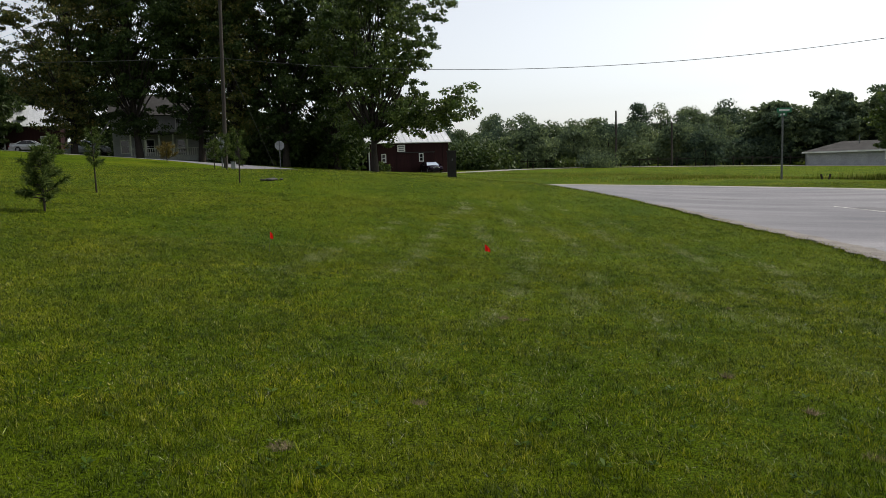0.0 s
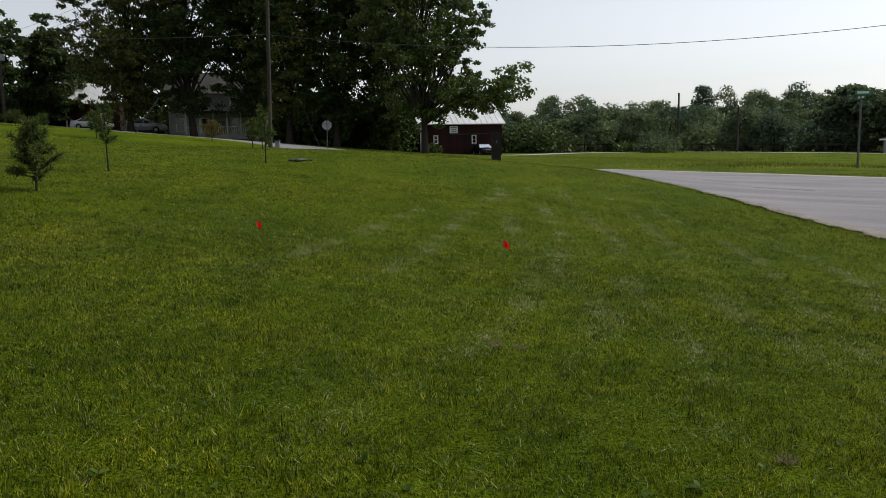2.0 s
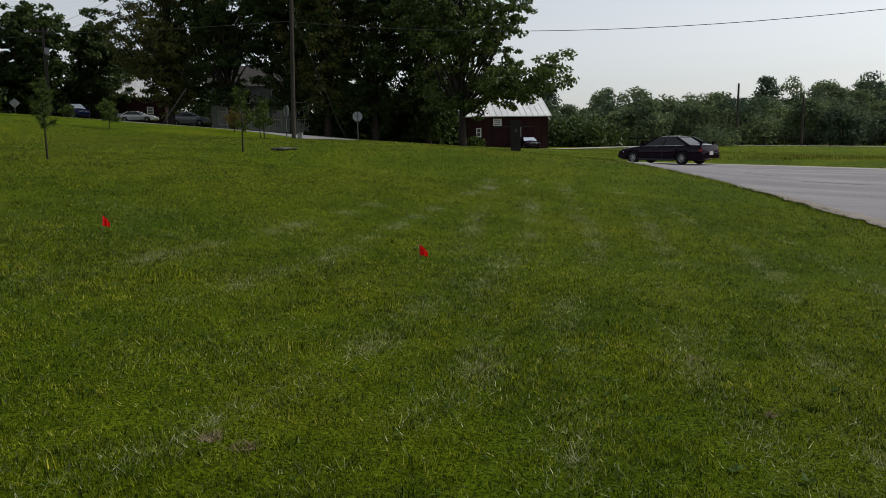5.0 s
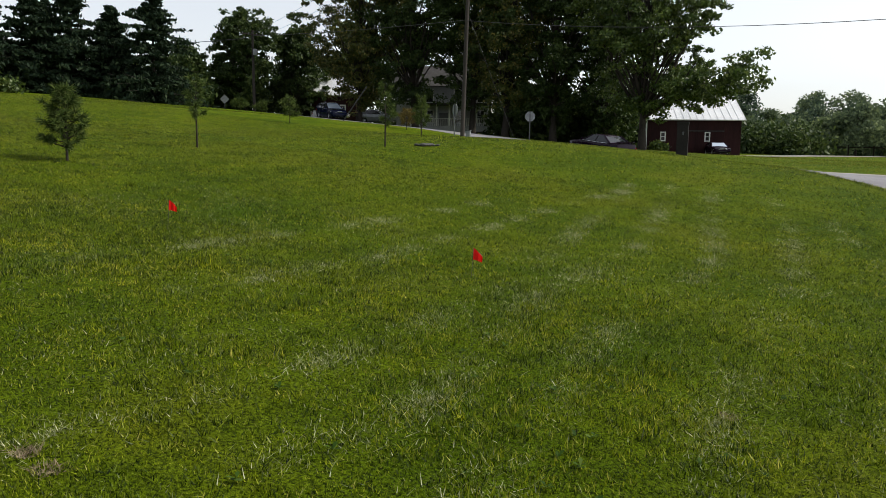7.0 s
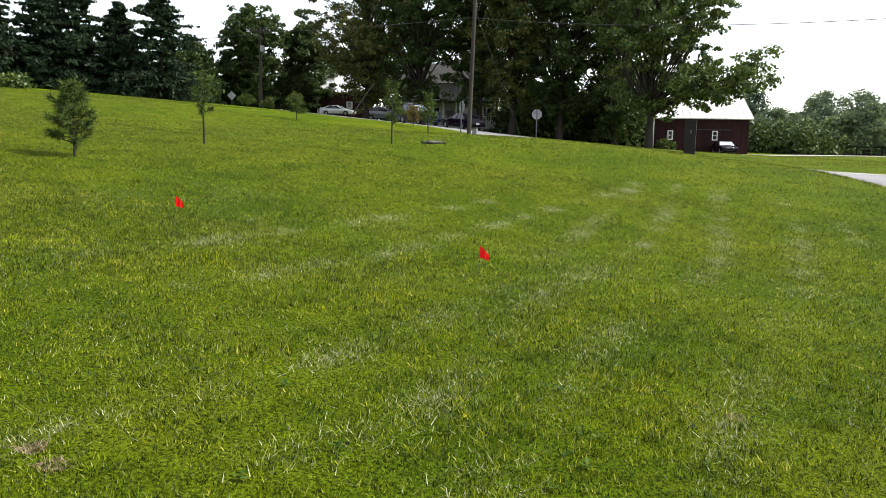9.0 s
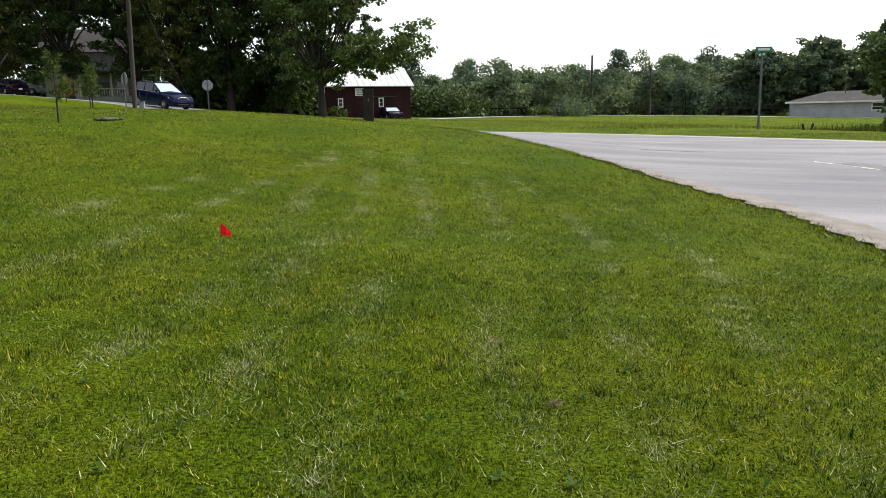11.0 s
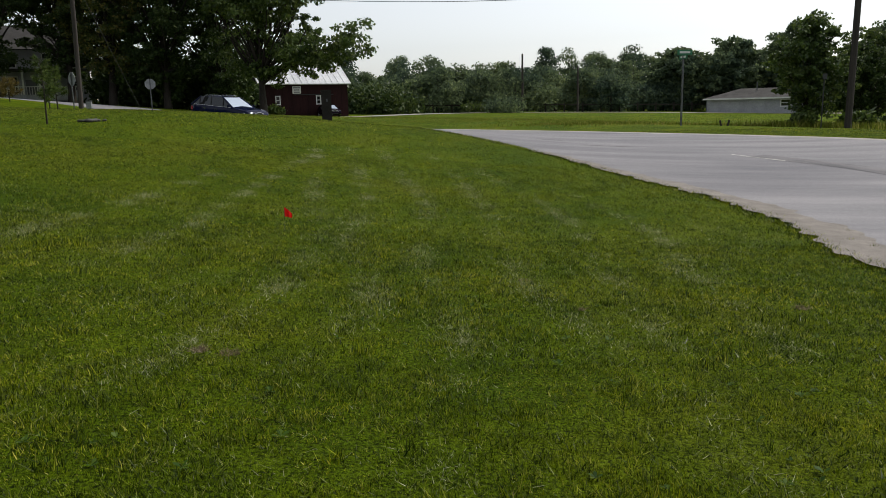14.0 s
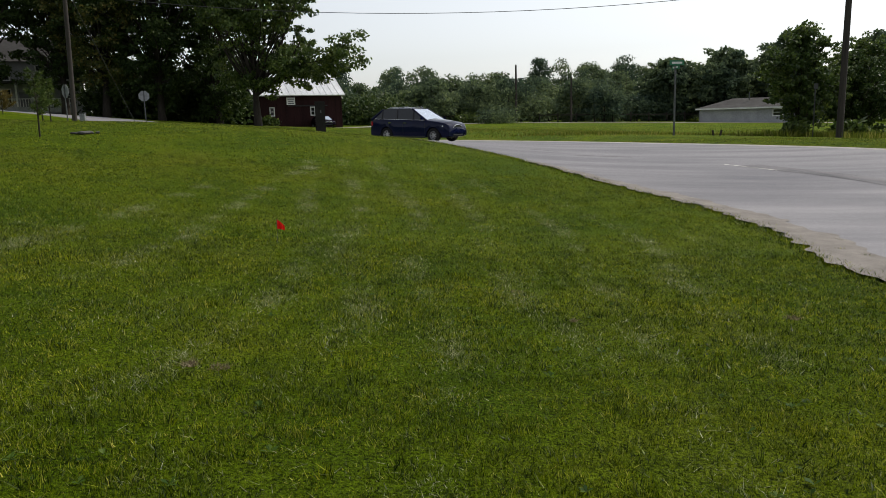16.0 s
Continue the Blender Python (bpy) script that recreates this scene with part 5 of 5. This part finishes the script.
    for ax in c["axles"]:
        for s in (1, -1):
            wh = part("wheel", lathe(bmesh.new(), [(R * 0.60, -0.10), (R * 0.86, -0.115), (R * 0.97, -0.10), (R, -0.06), (R, 0.06), (R * 0.97, 0.10), (R * 0.86, 0.115), (R * 0.60, 0.10), (R * 0.60, -0.10)], 28), M_RUBBER, t, "black rubber tyre", pose(ax, s * (W - 0.13), R), soft=True)
            rim = part("rim", lathe(bmesh.new(), [(R * 0.56, -0.06), (R * 0.64, 0.085 * s), (R * 0.58, 0.09 * s), (R * 0.52, 0.03 * s)], 24), M_RIM, wh, "bright alloy rim")
            part("hub", lathe(bmesh.new(), [(0.001, 0.075 * s), (R * 0.16, 0.07 * s), (R * 0.18, 0.03 * s)], 12), M_RIM, wh)
            part("brake_disc", lathe(bmesh.new(), [(0.001, -0.02), (R * 0.50, -0.02), (R * 0.50, -0.01), (0.001, -0.01)], 18), M_BLACKTRIM, wh)
            for k in range(7):
                a = k * 2 * math.pi / 7
                bm = boxed(R * 0.36, 0.055 * s, 0, R * 0.44, 0.03, R * 0.13, 0.008)
                bmesh.ops.transform(bm, matrix=Matrix.Rotation(a, 4, "Y"), verts=bm.verts)
                part("spoke", bm, M_RIM, wh)
            wheels.append((wh, ax * size, s * (W - 0.13) * size, R * size))
    for o in t.children_recursive:
        o.data.transform(Matrix.Scale(size, 4))
        o.location = o.location * size
    return t, wheels


CENTRE = spline([(-110, 113.5), (-75, 90.5), (-37, 65.5), (-17.4, 52.8), (-3.3, 43.4), (3.6, 38.8), (9, 34), (13, 28.5), (15.5, 22), (16.5, 14), (17, 0), (17, -20)], 24)


def lane_line(off):
    g = np.gradient(CENTRE, axis=0)
    g /= np.linalg.norm(g, axis=1)[:, None]
    line = CENTRE + np.stack([-g[:, 1], g[:, 0]], 1) * off
    return line, np.r_[0, np.cumsum(np.linalg.norm(np.diff(line, axis=0), axis=1))]


def lane_rows(off, marks, heading, seconds):
    """Poses along a lane: marks are (time, metres along it), smoothly joined."""
    line, s = lane_line(off)
    mt, ms = np.array([m[0] for m in marks]), np.array([m[1] for m in marks])
    fine = np.linspace(mt[0], mt[-1], 1601)
    sv = np.interp(fine, mt, ms)
    k = np.hanning(91)
    sv = np.convolve(np.pad(sv, 45, mode="reflect", reflect_type="odd"), k / k.sum(), "valid")
    at = np.interp(seconds, fine, sv)
    rows = []
    for t, d in zip(seconds, at):
        p = [np.interp(d, s, line[:, j]) for j in (0, 1)]
        a = [np.interp(d - 1.3, s, line[:, j]) for j in (0, 1)]
        b = [np.interp(d + 1.3, s, line[:, j]) for j in (0, 1)]
        yaw = math.degrees(math.atan2(b[1] - a[1], b[0] - a[0])) + (0 if heading > 0 else 180)
        za, zb = hz(*a), hz(*b)
        pitch = -math.degrees(math.atan2((zb - za) * heading, 2.6))
        rows.append((t, pose(p[0], p[1], (za + zb) / 2 + 0.022, 0, pitch, yaw)))
    return rows, at


def drive(vehicle, off, marks, heading):
    ob, wheels = vehicle
    rows, _ = lane_rows(off, marks, heading, np.linspace(0, 16, 81))
    walk(ob, rows)
    fine = np.linspace(0, 16, 481)
    _, at = lane_rows(off, marks, heading, fine)
    for wh, ax, ay, r in wheels:
        walk(wh, [(t, pose(ax, ay, r) @ Matrix.Rotation(heading * (d - at[0]) / r, 4, "Y")) for t, d in zip(fine, at)])


def motions():
    drive(SUV, -0.9, [(0, 28), (6.3, 79.5), (7, 85.8), (7.5, 90.6), (8, 94.6), (8.5, 98.7), (9, 102.6), (9.5, 106.2), (9.8, 108.2), (10.2, 109.9), (11.3, 114.2), (12.3, 117.5), (12.6, 118.3), (12.9, 119.2), (13.2, 120.2), (13.5, 121.4), (13.8, 122.7), (14.1, 124.1), (14.4, 125.5), (14.7, 127.1), (15, 129.0), (15.3, 130.9), (15.6, 133.0), (16, 136.1)], 1)
    drive(SEDAN, 2.0, [(0, 170), (3.6, 147.2), (4.2, 143.0), (6.3, 126.6), (7, 120.8), (7.8, 114.4), (8.6, 107.7), (9.2, 102.6), (16, 46)], -1)



def build_props():
    barn(-9.1, 87.0, 21, 9.2, 9.0, 3.5, 2.5, "red board barn with a pale metal roof and small white windows", [(-2.9, 1.75, 0.50, 0.9), (1.4, 1.75, 0.50, 0.9)], (-1.5, 1.3), True, True)
    barn(-52.4, 86.4, 24, 5.8, 6.0, 3.2, 2.4, "dark red shed with a pale metal roof among trees", [(1.2, 1.5, 0.7, 0.8)])
    farmhouse(-35.6, 84.5, 20)
    ranch_house(50.0, 98.5, -22)
    stop_sign(-14.1, 42.0, 3.22, -40, "octagonal stop sign seen from its bare grey back")
    stop_sign(-13.8, 53.0, 3.35, 10, "octagonal stop sign across the road, grey back showing")
    diamond_sign(-47.9, 60.9, 5.7)
    street_sign(16.2, 40.1, 3.45)
    utility_pole(-14.75, 44.4, (0.35, 0.1), 0.125, 13.0, "tall weathered wooden utility pole on the lawn edge")
    utility_pole(24.4, 39.3, (0.2, 0.2), 0.17, 12.0, "thick dark wooden utility pole beyond the road")
    utility_pole(-49.1, 66.5, (0, 0), 0.16, 8.2, "wooden utility pole with a transformer on the far roadside", True, 6.0)
    utility_pole(18.6, 101, (0, 0), 0.17, 7.5, "slim utility pole before the wood", False)
    utility_pole(26.2, 102, (0, 0), 0.15, 6.0, "slim utility pole before the wood", False)
    p0, p1, p2 = (-14.8, 44.4), (24.5, 39.4), (-49.1, 66.5)
    wire((p0[0], p0[1], 8.3), (p1[0], p1[1], 7.5), 1.3, 0.015)
    wire((p0[0], p0[1], 8.3), (p2[0], p2[1], 12.5), 0.15, 0.017)
    for dy, z in ((-0.9, 14.1), (0.9, 14.1)):
        wire((p0[0] + dy * 0.4, p0[1] + dy, z), (p1[0], p1[1] + dy, 11.4), 0.9, 0.012)
        wire((p0[0] + dy * 0.4, p0[1] + dy, z), (p2[0], p2[1] + dy, 12.4), 0.5, 0.012)
    wire((p2[0], p2[1], 12.3), (-85, 68, 14), 0.5, 0.03)
    wire((p0[0], p0[1], 9.4), (-12.2, 46.4, hz(-12.2, 46.4)), 0.0, 0.010, "guy_wire", "steel guy wire with a pale guard")
    wire((-23.6, 48.2, 5.2), (-24.9, 47.3, hz(-24.9, 47.3)), 0.0, 0.035, "guy_wire", "pale guy guard leaning by the road")
    small_fixtures()
    sapling(-7.32, 13.8, 1.14, 0.31, "bushy young pine on the sloping lawn", 1, 0.14, None, 3.2, 0.075)
    sapling(-8.43, 17.7, 1.48, 0.20, "thin staked young pine with a bare lower stem", 2, 0.36, None, 1.3, 0.065)
    sapling(-6.5, 22.2, 1.56, 0.25, "slender young pine on the lawn", 3, 0.30, None, 1.1, 0.075)
    sapling(-9.54, 29.8, 1.40, 0.27, "slender young pine near the pole", 4, 0.30, None, 1.3, 0.085)
    sapling(-18.09, 43.84, 1.15, 0.50, "short bushy young tree with reddish leaves", 9, 0.15, M_RUST, 1.6, 0.12)
    sapling(-11.1, 32.7, 1.2, 0.34, "young pine near the pole", 5, 0.3, None, 1.2, 0.09)
    sapling(-20.2, 35.7, 1.25, 0.48, "short bushy young pine", 6, 0.2, None, 1.5, 0.11)
    sapling(-30.4, 43.5, 0.85, 0.42, "small young pine near the road", 7, 0.15, None, 1.3, 0.11)
    sapling(-29.3, 44.3, 0.75, 0.40, "small young pine near the road", 8, 0.15, None, 1.2, 0.11)
    for k, (x, y, hgt, sp) in enumerate(((-10.2, 80.0, 0.9, 0.7), (16.0, 97, 1.9, 2.4), (12.5, 103, 1.3, 1.5), (27, 42.5, 0.8, 0.8), (23.4, 41.6, 0.8, 0.6), (-47, 38.5, 0.8, 0.9))):
        shrub("shrub", x, y, hgt, sp, M_MAPLE if k != 1 else M_WOODS, "leafy green shrub among uncut grass", 200 + k, 0.18, 16, 110, "shrubs")
    for k, (x, y, hgt, sp) in enumerate(((-22, 84, 3.5, 5), (-40, 92, 3.6, 5), (-46, 95, 3.5, 5), (-58, 88, 3.5, 5), (-63, 80, 3, 5), (-64, 72, 2.6, 4), (-60, 60, 2.4, 4), (-54, 56, 2.2, 3.4), (-16, 86, 4.0, 4), (-20, 97, 6, 6), (-30, 97, 7, 7), (-60, 46, 3, 5), (-64, 38, 3.2, 5), (-68, 30, 3.2, 5), (1, 100, 1.8, 4.0), (-3, 104, 2.8, 5), (-12, 106, 6, 6), (-49, 55.5, 2.0, 2.6), (-25.0, 82.5, 6.0, 3.6), (-20.5, 78, 6.0, 3.5), (-15.8, 79, 5.5, 3.0))):
        shrub("thicket", x, y, hgt, sp, M_DARKLEAF, "dense dark green thicket behind the trees", 300 + k, 0.31, 40, 115, "thickets")


def build_parked():
    for x, y, yaw, mat, kind, lab in ((-49.4, 80.6, 14, M_SILVER, "sedan", "silver sedan parked before the red shed"), (-44.0, 82.4, 10, M_GREYPAINT, "suv", "grey utility car parked by the farmhouse"),
                                      (-5.0, 81.6, -70, M_PLUM, "sedan", "dark sedan parked before the barn")):
        car("parked_car", kind, mat, pose(x, y, hz(x, y) + 0.01, 0, 0, yaw), lab, "car", "parked cars")


build_ground()
build_roads()
build_grass()
build_big_trees()
build_woods()
build_props()
SUV = car("suv", "suv", M_NAVY, pose(-30, 54, 3), "dark blue seven-seat crossover with a chrome grille", "car", size=0.86)
SEDAN = car("sedan", "sedan", M_PLUM, pose(12, 32, 0), "dark plum sedan with a rear spoiler", "car")
build_parked()
motions()
